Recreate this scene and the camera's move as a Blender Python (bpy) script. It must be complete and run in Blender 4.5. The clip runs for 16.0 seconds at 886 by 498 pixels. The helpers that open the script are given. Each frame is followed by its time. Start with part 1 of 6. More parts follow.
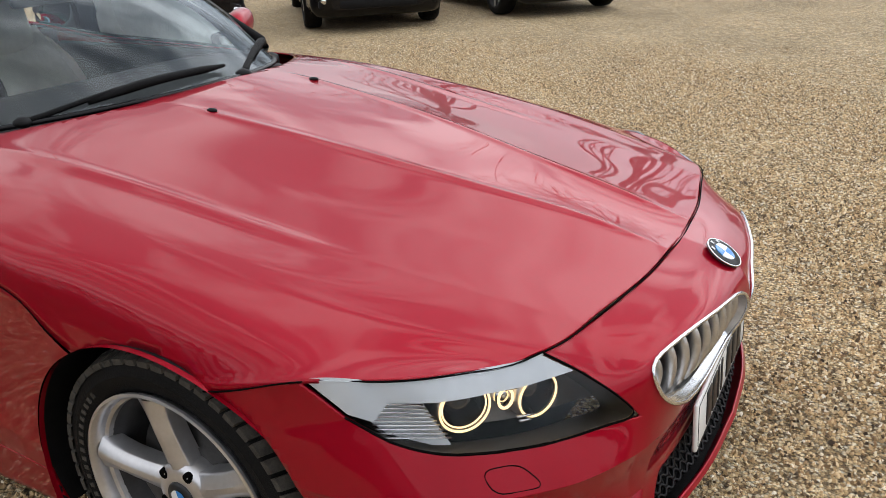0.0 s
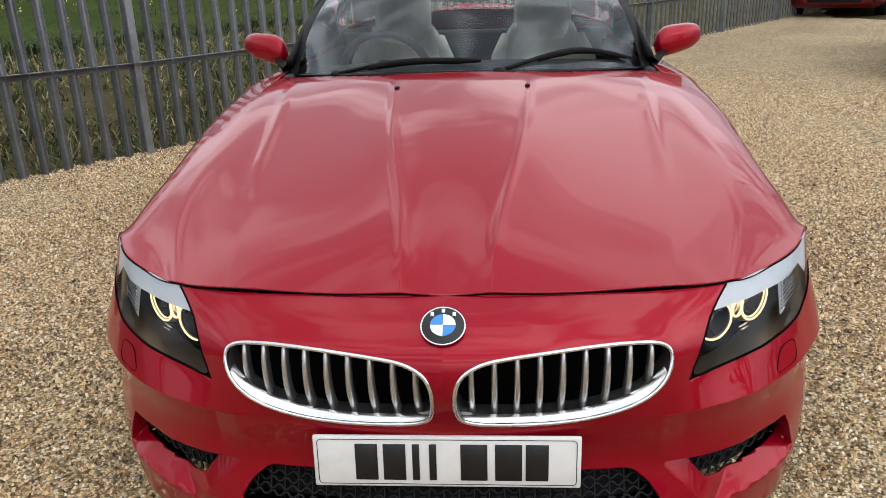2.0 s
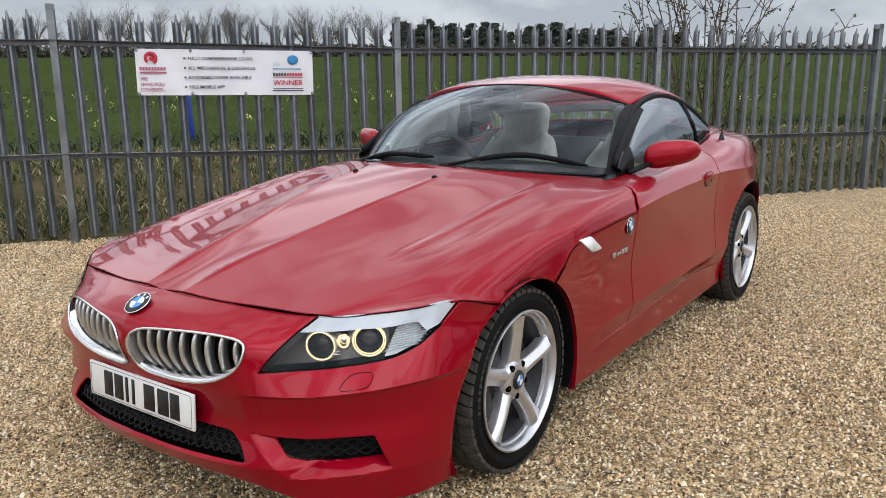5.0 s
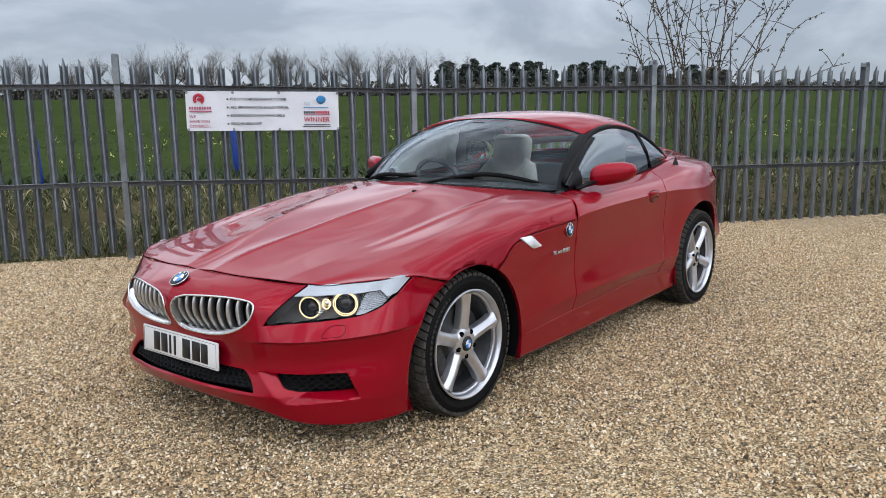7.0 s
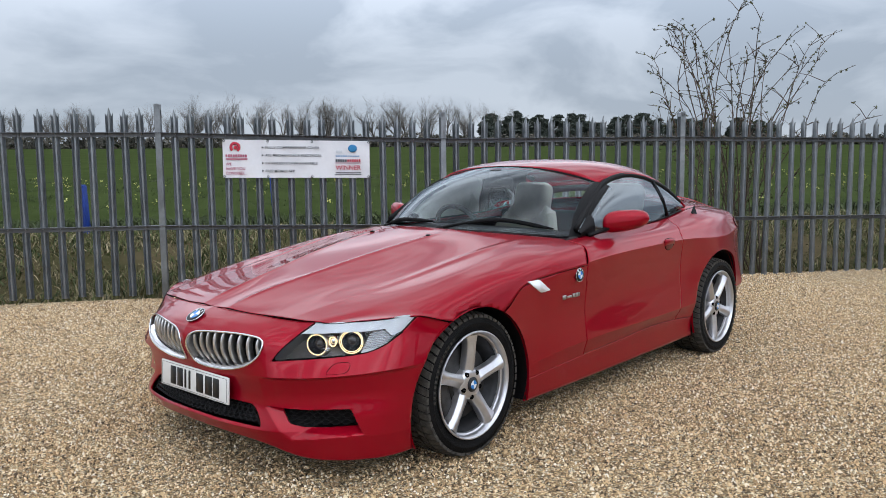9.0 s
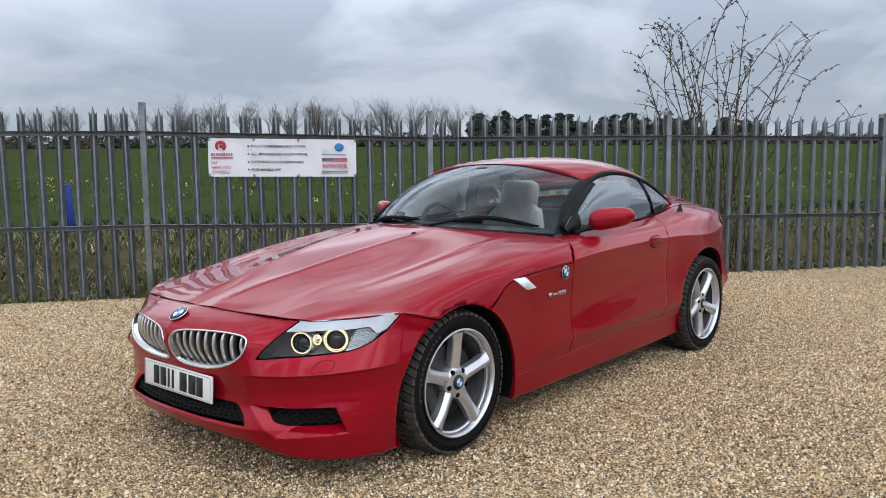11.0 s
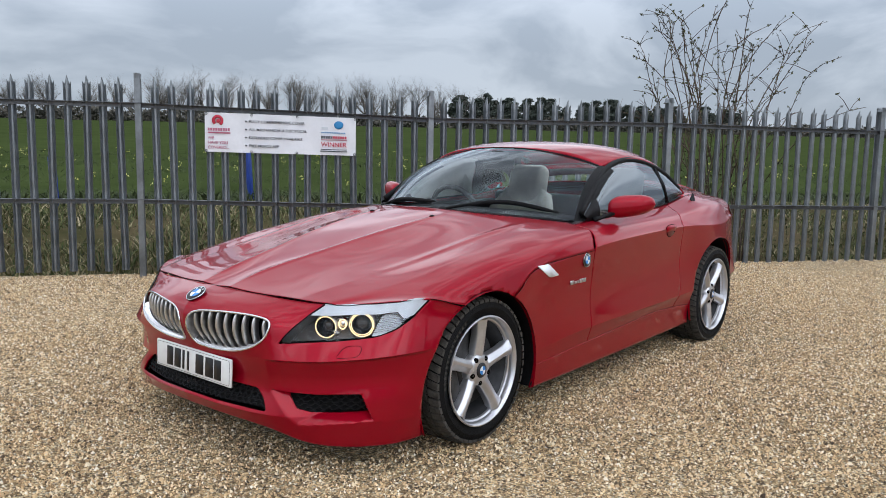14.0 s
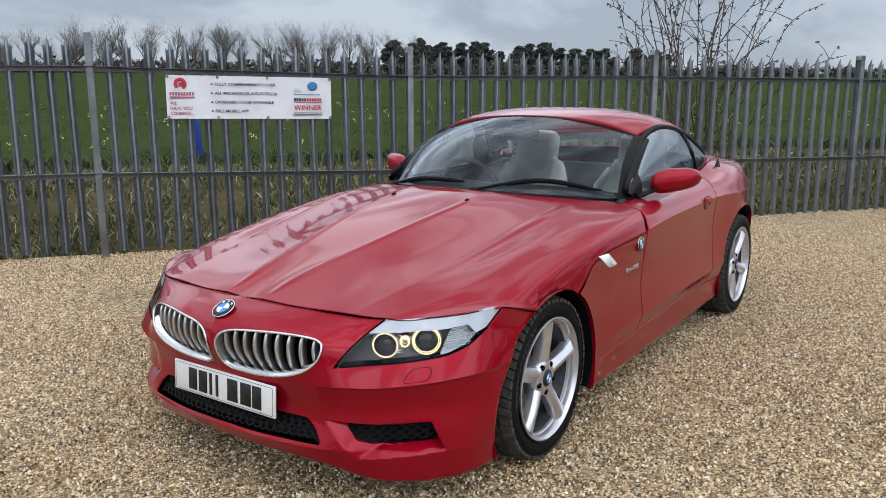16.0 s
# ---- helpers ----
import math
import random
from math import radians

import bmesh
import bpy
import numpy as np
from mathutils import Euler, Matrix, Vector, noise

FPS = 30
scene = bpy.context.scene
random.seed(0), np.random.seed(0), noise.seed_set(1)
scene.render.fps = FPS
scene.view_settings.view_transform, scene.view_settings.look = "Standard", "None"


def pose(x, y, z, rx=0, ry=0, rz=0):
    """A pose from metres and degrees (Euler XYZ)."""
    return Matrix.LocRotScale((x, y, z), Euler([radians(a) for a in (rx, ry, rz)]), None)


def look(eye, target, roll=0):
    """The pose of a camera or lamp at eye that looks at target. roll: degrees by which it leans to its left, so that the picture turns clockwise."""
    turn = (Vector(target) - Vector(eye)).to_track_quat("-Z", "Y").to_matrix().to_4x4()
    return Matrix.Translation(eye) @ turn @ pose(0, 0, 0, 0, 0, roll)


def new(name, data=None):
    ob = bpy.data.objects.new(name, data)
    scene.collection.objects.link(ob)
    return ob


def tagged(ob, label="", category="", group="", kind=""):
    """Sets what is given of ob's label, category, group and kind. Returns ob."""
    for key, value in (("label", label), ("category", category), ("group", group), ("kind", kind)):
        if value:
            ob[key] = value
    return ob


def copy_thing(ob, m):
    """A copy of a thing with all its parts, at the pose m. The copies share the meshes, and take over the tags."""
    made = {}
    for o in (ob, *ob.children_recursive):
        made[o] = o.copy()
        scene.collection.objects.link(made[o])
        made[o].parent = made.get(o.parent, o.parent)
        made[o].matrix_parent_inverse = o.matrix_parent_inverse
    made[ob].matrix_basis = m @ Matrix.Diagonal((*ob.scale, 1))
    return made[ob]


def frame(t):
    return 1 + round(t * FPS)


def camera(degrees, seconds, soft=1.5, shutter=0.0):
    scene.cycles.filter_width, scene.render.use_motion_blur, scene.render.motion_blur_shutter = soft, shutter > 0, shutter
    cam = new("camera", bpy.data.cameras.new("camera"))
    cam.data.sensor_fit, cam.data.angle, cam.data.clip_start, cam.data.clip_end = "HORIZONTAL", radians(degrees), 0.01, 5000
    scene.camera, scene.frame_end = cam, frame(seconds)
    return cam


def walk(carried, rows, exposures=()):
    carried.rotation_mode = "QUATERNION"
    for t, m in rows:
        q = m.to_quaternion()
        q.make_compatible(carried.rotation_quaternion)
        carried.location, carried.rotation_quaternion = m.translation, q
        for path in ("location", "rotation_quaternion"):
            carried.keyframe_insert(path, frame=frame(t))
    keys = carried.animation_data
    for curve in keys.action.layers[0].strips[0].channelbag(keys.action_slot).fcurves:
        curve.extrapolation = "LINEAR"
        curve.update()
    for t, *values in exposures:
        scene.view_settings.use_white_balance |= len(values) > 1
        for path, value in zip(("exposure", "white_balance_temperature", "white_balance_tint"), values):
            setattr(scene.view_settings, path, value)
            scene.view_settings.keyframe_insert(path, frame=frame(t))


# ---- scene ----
cam = camera(58.2, 16.0, 0.65)
PATH = [
    (0, (1.035, -1.647, 1.338), (0.119, -0.05, 0.558), -2.4),
    (0.5, (1.475, -1.299, 1.335), (0.195, 0.018, 0.543), -1.9),
    (1, (1.759, -0.887, 1.337), (0.13, 0.0, 0.586), -2.5),
    (1.5, (2.006, -0.391, 1.32), (0.193, 0.016, 0.579), -2.2),
    (2, (2.118, 0.092, 1.283), (0.243, -0.031, 0.6), -1.7),
    (2.5, (2.141, 0.619, 1.324), (0.33, 0.146, 0.619), -1.6),
    (3, (2.06, 1.004, 1.335), (0.326, 0.253, 0.679), -0.4),
    (3.5, (1.899, 1.281, 1.362), (0.234, 0.379, 0.719), 0.8),
    (4, (1.838, 1.601, 1.351), (0.221, 0.57, 0.784), 0.9),
    (6.5, (2.613, 2.592, 1.244), (1.038, 1.404, 0.915), -1.8),
    (7, (2.572, 2.808, 1.282), (1.035, 1.573, 0.946), -1.0),
    (7.5, (2.507, 2.936, 1.269), (0.991, 1.661, 0.991), -0.4),
    (8, (2.506, 2.953, 1.265), (1.009, 1.65, 1.018), -0.3),
    (8.5, (2.53, 2.972, 1.257), (1.044, 1.653, 1.034), -0.4),
    (9, (2.553, 2.985, 1.261), (1.07, 1.66, 1.051), -0.6),
    (9.5, (2.553, 2.996, 1.259), (1.059, 1.681, 1.055), -0.8),
    (12, (2.516, 2.977, 1.245), (1.013, 1.677, 1.015), -0.4),
    (12.5, (2.51, 2.972, 1.244), (1.012, 1.67, 1.0), -0.0),
    (13, (2.508, 2.957, 1.24), (1.006, 1.66, 0.992), 0.4),
    (13.5, (2.531, 2.901, 1.234), (1.016, 1.62, 0.984), 0.8),
    (14, (2.597, 2.77, 1.249), (1.063, 1.514, 0.993), 1.0),
    (14.5, (2.659, 2.598, 1.27), (1.102, 1.373, 0.995), 1.0),
    (15, (2.588, 2.438, 1.262), (1.011, 1.247, 0.956), 0.7),
    (15.5, (2.498, 2.295, 1.314), (0.904, 1.137, 0.969), 0.3),
    (16, (2.536, 2.136, 1.374), (0.922, 1.019, 0.988), -0.1),
]
EXPOSURES = ((0.0, 1.12, 6650, 11), (4.2, 1.18, 6700, 11), (6.3, 1.05, 6180, 11), (16.0, 1.05, 6180, 11))
walk(cam, [(t, look(eye, target, roll)) for t, eye, target, roll in PATH], EXPOSURES)


# world, sun -------------------------------------------------------------
world = bpy.data.worlds.new("overcast_sky")
scene.world = world
world.use_nodes = True
wn, wl = world.node_tree.nodes, world.node_tree.links
wn.clear()
w_out = wn.new("ShaderNodeOutputWorld")
w_bg = wn.new("ShaderNodeBackground")
w_sky = wn.new("ShaderNodeTexSky")
w_sky.sky_type, w_sky.sun_disc, w_sky.sun_elevation, w_sky.sun_rotation = "NISHITA", False, radians(62), radians(34)
w_tc = wn.new("ShaderNodeTexCoord")
w_map = wn.new("ShaderNodeMapping")
w_map.inputs["Scale"].default_value = (1.0, 1.6, 3.2)
w_noise = wn.new("ShaderNodeTexNoise")
w_noise.inputs["Scale"].default_value, w_noise.inputs["Detail"].default_value, w_noise.inputs["Roughness"].default_value = 3.0, 8.0, 0.52
w_noise.inputs["Distortion"].default_value = 0.5
w_ramp = wn.new("ShaderNodeValToRGB")
w_ramp.color_ramp.elements[0].position, w_ramp.color_ramp.elements[0].color = 0.43, (2.0, 2.4, 3.0, 1)
w_ramp.color_ramp.elements[1].position, w_ramp.color_ramp.elements[1].color = 0.58, (11.6, 12.0, 12.5, 1)
w_mix = wn.new("ShaderNodeMix")
w_mix.data_type = "RGBA"
w_mix.inputs[0].default_value = 0.88
wl.new(w_tc.outputs["Generated"], w_map.inputs["Vector"])
wl.new(w_map.outputs["Vector"], w_noise.inputs["Vector"])
wl.new(w_noise.outputs["Fac"], w_ramp.inputs["Fac"])
wl.new(w_sky.outputs["Color"], w_mix.inputs[6])
w_sep = wn.new("ShaderNodeSeparateXYZ")
wl.new(w_tc.outputs["Generated"], w_sep.inputs[0])
w_cie = wn.new("ShaderNodeMapRange")
w_cie.interpolation_type = "SMOOTHSTEP"
w_cie.inputs["From Min"].default_value, w_cie.inputs["From Max"].default_value, w_cie.inputs["To Min"].default_value, w_cie.inputs["To Max"].default_value = 0.10, 0.30, 0.39, 0.66
wl.new(w_sep.outputs["Z"], w_cie.inputs["Value"])
w_soft = wn.new("ShaderNodeMapRange")
w_soft.inputs["From Min"].default_value, w_soft.inputs["From Max"].default_value, w_soft.inputs["To Min"].default_value, w_soft.inputs["To Max"].default_value = 0.22, 0.42, 0.22, 1.0
wl.new(w_sep.outputs["Z"], w_soft.inputs["Value"])
w_even = wn.new("ShaderNodeMix")
w_even.data_type = "RGBA"
w_even.inputs[6].default_value = (5.2, 5.8, 6.5, 1)
wl.new(w_soft.outputs["Result"], w_even.inputs[0])
wl.new(w_ramp.outputs["Color"], w_even.inputs[7])
wl.new(w_even.outputs[2], w_mix.inputs[7])
w_mul = wn.new("ShaderNodeVectorMath")
w_mul.operation = "SCALE"
wl.new(w_mix.outputs[2], w_mul.inputs[0])
w_top = wn.new("ShaderNodeMapRange")
w_top.inputs["From Min"].default_value, w_top.inputs["From Max"].default_value, w_top.inputs["To Min"].default_value, w_top.inputs["To Max"].default_value = 0.30, 0.66, 1.0, 0.60
wl.new(w_sep.outputs["Z"], w_top.inputs["Value"])
w_fall = wn.new("ShaderNodeMath")
w_fall.operation = "MULTIPLY"
wl.new(w_cie.outputs["Result"], w_fall.inputs[0])
wl.new(w_top.outputs["Result"], w_fall.inputs[1])
# the cloud is brighter round the hidden sun
w_dot = wn.new("ShaderNodeVectorMath")
w_dot.operation = "DOT_PRODUCT"
w_dot.inputs[1].default_value = (0.26, 0.38, 0.89)
wl.new(w_tc.outputs["Generated"], w_dot.inputs[0])
w_glow = wn.new("ShaderNodeMapRange")
w_glow.interpolation_type = "SMOOTHSTEP"
w_glow.inputs["From Min"].default_value, w_glow.inputs["From Max"].default_value, w_glow.inputs["To Min"].default_value, w_glow.inputs["To Max"].default_value = 0.35, 1.0, 1.0, 2.5
wl.new(w_dot.outputs["Value"], w_glow.inputs["Value"])
w_all = wn.new("ShaderNodeMath")
w_all.operation = "MULTIPLY"
wl.new(w_fall.outputs[0], w_all.inputs[0])
wl.new(w_glow.outputs["Result"], w_all.inputs[1])
wl.new(w_all.outputs[0], w_mul.inputs["Scale"])
wl.new(w_mul.outputs["Vector"], w_bg.inputs["Color"])
w_bg.inputs["Strength"].default_value = 0.115
wl.new(w_bg.outputs["Background"], w_out.inputs["Surface"])
sun = new("sun", bpy.data.lights.new("sun", "SUN"))
sun.data.energy, sun.data.angle, sun.data.color = 0.5, radians(168), (1.0, 0.97, 0.94)
sun.matrix_world = look((0.8, 0.6, 8.0), (0, 0, 0))


# materials --------------------------------------------------------------
def material(name, colour, rough=0.5, metal=0.0, vary=0.0, scale=20.0, bump=0.0, bump_scale=60.0, coat=0.0, coat_rough=0.03,
             second=None, transmission=0.0, ior=1.45, emission=None, glow=0.0, alpha=1.0, per_piece=0.0, rough_vary=0.0, detail=4.0, tint=None, specular=None):
    """A surface with grain at two scales: colour mottling, roughness and fine relief."""
    m = bpy.data.materials.new(name)
    m.use_nodes = True
    n, l = m.node_tree.nodes, m.node_tree.links
    b = n["Principled BSDF"]
    b.inputs["Base Color"].default_value = (*colour, 1)
    b.inputs["Roughness"].default_value, b.inputs["Metallic"].default_value = rough, metal
    b.inputs["Coat Weight"].default_value, b.inputs["Coat Roughness"].default_value = coat, coat_rough
    b.inputs["Transmission Weight"].default_value, b.inputs["IOR"].default_value, b.inputs["Alpha"].default_value = transmission, ior, alpha
    if specular is not None:
        b.inputs["Specular IOR Level"].default_value = specular
    if emission:
        b.inputs["Emission Color"].default_value, b.inputs["Emission Strength"].default_value = (*emission, 1), glow
    tc = n.new("ShaderNodeTexCoord")
    if vary or second:
        a = n.new("ShaderNodeTexNoise")
        a.inputs["Scale"].default_value, a.inputs["Detail"].default_value = scale, detail
        l.new(tc.outputs["Object"], a.inputs["Vector"])
        fine = n.new("ShaderNodeTexNoise")
        fine.inputs["Scale"].default_value, fine.inputs["Detail"].default_value = scale * 7, 3
        l.new(tc.outputs["Object"], fine.inputs["Vector"])
        add = n.new("ShaderNodeMath")
        add.operation = "MULTIPLY_ADD"
        add.inputs[1].default_value = 0.35
        l.new(fine.outputs["Fac"], add.inputs[0])
        l.new(a.outputs["Fac"], add.inputs[2])
        ramp = n.new("ShaderNodeMapRange")
        ramp.inputs["From Min"].default_value, ramp.inputs["From Max"].default_value = 0.45, 0.90
        l.new(add.outputs[0], ramp.inputs["Value"])
        mix = n.new("ShaderNodeMix")
        mix.data_type = "RGBA"
        dark = second if second else tuple(c * (1 - vary) for c in colour)
        mix.inputs[6].default_value, mix.inputs[7].default_value = (*dark, 1), (*(min(1, c * (1 + vary * 0.6)) for c in colour), 1)
        l.new(ramp.outputs["Result"], mix.inputs[0])
        src = mix.outputs[2]
        if per_piece:
            info = n.new("ShaderNodeObjectInfo")
            hsv = n.new("ShaderNodeHueSaturation")
            rng = n.new("ShaderNodeMapRange")
            rng.inputs["To Min"].default_value, rng.inputs["To Max"].default_value = 1 - per_piece, 1 + per_piece
            l.new(info.outputs["Random"], rng.inputs["Value"])
            l.new(rng.outputs["Result"], hsv.inputs["Value"])
            l.new(src, hsv.inputs["Color"])
            src = hsv.outputs["Color"]
        l.new(src, b.inputs["Base Color"])
        if rough_vary:
            rr = n.new("ShaderNodeMapRange")
            rr.inputs["To Min"].default_value, rr.inputs["To Max"].default_value = rough - rough_vary, rough + rough_vary
            l.new(add.outputs[0], rr.inputs["Value"])
            l.new(rr.outputs["Result"], b.inputs["Roughness"])
    if bump:
        t = n.new("ShaderNodeTexNoise")
        t.inputs["Scale"].default_value, t.inputs["Detail"].default_value = bump_scale, 5
        l.new(tc.outputs["Object"], t.inputs["Vector"])
        bp = n.new("ShaderNodeBump")
        bp.inputs["Strength"].default_value, bp.inputs["Distance"].default_value = bump, 0.01
        l.new(t.outputs["Fac"], bp.inputs["Height"])
        l.new(bp.outputs["Normal"], b.inputs["Normal"])
    return m


def clear_glass(name, tint, rough=0.0, ior=1.75):
    """Thin glazing: a clear pane that mirrors more at flat angles."""
    m = bpy.data.materials.new(name)
    m.use_nodes = True
    n, l = m.node_tree.nodes, m.node_tree.links
    n.clear()
    out, mix, tr, gl, fr = (n.new(k) for k in ("ShaderNodeOutputMaterial", "ShaderNodeMixShader", "ShaderNodeBsdfTransparent", "ShaderNodeBsdfGlossy", "ShaderNodeFresnel"))
    tr.inputs["Color"].default_value = (*tint, 1)
    gl.inputs["Roughness"].default_value = rough
    gl.inputs["Color"].default_value = (0.86, 0.94, 1, 1)
    fr.inputs["IOR"].default_value = ior
    l.new(fr.outputs[0], mix.inputs[0])
    l.new(tr.outputs[0], mix.inputs[1])
    l.new(gl.outputs[0], mix.inputs[2])
    l.new(mix.outputs[0], out.inputs["Surface"])
    return m


def car_paint(name, colour, flake, metal=0.45):
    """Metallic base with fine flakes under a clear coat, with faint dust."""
    m = bpy.data.materials.new(name)
    m.use_nodes = True
    n, l = m.node_tree.nodes, m.node_tree.links
    b = n["Principled BSDF"]
    b.inputs["Metallic"].default_value, b.inputs["Roughness"].default_value, b.inputs["Specular IOR Level"].default_value = metal, 0.42, 0.05
    b.inputs["Coat Weight"].default_value, b.inputs["Coat Roughness"].default_value, b.inputs["Coat IOR"].default_value = 1.0, 0.02, 1.32
    tc = n.new("ShaderNodeTexCoord")
    v = n.new("ShaderNodeTexVoronoi")
    v.inputs["Scale"].default_value = 1400
    l.new(tc.outputs["Object"], v.inputs["Vector"])
    mix = n.new("ShaderNodeMix")
    mix.data_type = "RGBA"
    mix.inputs[6].default_value, mix.inputs[7].default_value = (*colour, 1), (*flake, 1)
    l.new(v.outputs["Color"], mix.inputs[0])
    l.new(mix.outputs[2], b.inputs["Base Color"])
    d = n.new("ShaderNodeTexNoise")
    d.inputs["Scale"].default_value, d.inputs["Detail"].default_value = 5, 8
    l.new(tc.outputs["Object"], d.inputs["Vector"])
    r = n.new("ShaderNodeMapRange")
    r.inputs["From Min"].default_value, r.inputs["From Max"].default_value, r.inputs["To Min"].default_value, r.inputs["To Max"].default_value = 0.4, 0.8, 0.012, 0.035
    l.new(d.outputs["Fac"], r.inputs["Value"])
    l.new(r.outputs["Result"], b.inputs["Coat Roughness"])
    return m


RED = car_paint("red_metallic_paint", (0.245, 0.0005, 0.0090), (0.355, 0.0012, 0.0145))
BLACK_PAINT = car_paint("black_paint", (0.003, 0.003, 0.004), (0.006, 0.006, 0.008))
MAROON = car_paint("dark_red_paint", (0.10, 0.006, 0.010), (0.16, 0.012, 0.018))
BLACK = material("black_plastic", (0.006, 0.006, 0.0065), 0.5, specular=0.18, vary=0.4, scale=40, bump=0.15, bump_scale=500)
GLOSS_BLACK = material("gloss_black", (0.006, 0.006, 0.007), 0.22, specular=0.2, vary=0.3, scale=20)
MESH = material("grille_mesh", (0.007, 0.007, 0.008), 0.5, specular=0.25, vary=0.3, scale=40)
SEAL = material("dark_gap", (0.002, 0.002, 0.002), 0.9, specular=0.05)
RUBBER = material("tyre_rubber", (0.006, 0.006, 0.0065), 0.6, specular=0.12, vary=0.5, scale=14, bump=0.4, bump_scale=300, second=(0.005, 0.005, 0.005))
TREAD = material("dusty_tread", (0.058, 0.053, 0.046), 0.75, vary=0.5, scale=30, bump=0.3, bump_scale=300, specular=0.25)
ALLOY = material("silver_alloy", (0.60, 0.60, 0.62), 0.30, 0.85, vary=0.12, scale=18, coat=0.5, rough_vary=0.1)
# alloy with the shade behind the spokes put into its colour
ALLOY_SHADE = material("shaded_barrel", (0.03, 0.03, 0.032), 0.5, 0.5, vary=0.3, scale=30)
CHROME = material("chrome", (0.74, 0.75, 0.77), 0.18, 1.0)
SATIN = material("satin_silver", (0.58, 0.57, 0.56), 0.32, 0.9, vary=0.15, scale=60, rough_vary=0.08)
STEEL = material("brake_steel", (0.05, 0.048, 0.047), 0.6, 0.3, vary=0.4, scale=25)
BROW = material("lamp_brow", (0.60, 0.63, 0.66), 0.30, 0.0, vary=0.05, scale=30, coat=0.6)
LAMP_DARK = material("lamp_bezel", (0.085, 0.070, 0.055), 0.35, 0.0, vary=0.25, scale=30, coat=0.4)
GLOW = material("ring_glow", (0.55, 0.42, 0.25), 0.3, emission=(1.0, 0.70, 0.34), glow=0.85)
LENS = clear_glass("lamp_lens", (0.97, 0.97, 0.97), ior=1.30)
PROJECTOR = material("projector_glass", (0.02, 0.02, 0.023), 0.06, coat=1.0, coat_rough=0.01)
SCREEN_GLASS = clear_glass("screen_glass", (0.93, 0.985, 0.98), ior=1.42)
SIDE_GLASS = clear_glass("side_glass", (0.42, 0.47, 0.48), ior=2.6)
PLATE_WHITE = material("plate_white", (0.74, 0.74, 0.72), 0.35, vary=0.05, scale=30, coat=0.3)
INK = material("plate_black", (0.01, 0.01, 0.011), 0.4)
BLUE = material("roundel_blue", (0.02, 0.22, 0.62), 0.3, vary=0.1, coat=0.7)
WHITE = material("roundel_white", (0.78, 0.80, 0.82), 0.3, vary=0.04, coat=0.7)
LEATHER = material("cream_leather", (0.92, 0.88, 0.79), 0.5, vary=0.14, scale=9, bump=0.35, bump_scale=220)
TRIM = material("dark_trim", (0.022, 0.022, 0.024), 0.6, vary=0.3, scale=30, bump=0.3, bump_scale=400)
TAIL = material("tail_lamp", (0.28, 0.01, 0.012), 0.15, vary=0.2, coat=0.8)
MIRROR = material("mirror_glass", (0.9, 0.9, 0.92), 0.02, 1.0)


# mesh helpers -----------------------------------------------------------
def join(*pieces):
    vs, fs, k = [], [], 0
    for v, f in pieces:
        v = np.asarray(v, float).reshape(-1, 3)
        vs.append(v)
        fs += [tuple(int(i) + k for i in q) for q in f]
        k += len(v)
    return np.concatenate(vs), fs


def weld(me):
    bm = bmesh.new()
    bm.from_mesh(me)
    bmesh.ops.remove_doubles(bm, verts=bm.verts, dist=0.0002)
    bm.to_mesh(me)
    bm.free()


def part(name, geo, mat, parent=None, label="", smooth=True, sharp=None, welded=False, **tags):
    """Links verts and faces as one mesh object, under a thing or a part."""
    v, f = geo
    me = bpy.data.meshes.new(name)
    me.from_pydata(np.asarray(v, float).reshape(-1, 3).tolist(), [], [tuple(int(i) for i in q) for q in f])
    me.validate()
    if welded:
        weld(me)
    if smooth:
        me.shade_smooth()
        if sharp:
            me.set_sharp_from_angle(angle=radians(sharp))
    me.materials.append(mat)
    ob = new(name, me)
    if parent:
        ob.parent = parent
    return tagged(ob, label, **tags)


def empty(name, m=None):
    ob = new(name)
    ob.empty_display_size = 0.1
    if m is not None:
        ob.matrix_basis = m
    return ob


def side(geo, sgn):
    """The same geometry on the other side of the middle plane."""
    v, f = geo
    v = np.array(v, float).reshape(-1, 3)
    if sgn > 0:
        return v, f
    v[:, 1] *= -1
    return v, [tuple(q)[::-1] for q in f]


def both(geo):
    return join(side(geo, 1), side(geo, -1))


def moved(geo, m):
    v, f = geo
    v = np.asarray(v, float).reshape(-1, 3)
    m = np.array(m)
    return v @ m[:3, :3].T + m[:3, 3], f


def grid(p, flip=False):
    nu, nv = p.shape[:2]
    return p.reshape(-1, 3), [tuple(q) for q in grid_faces(nu, nv, flip)]


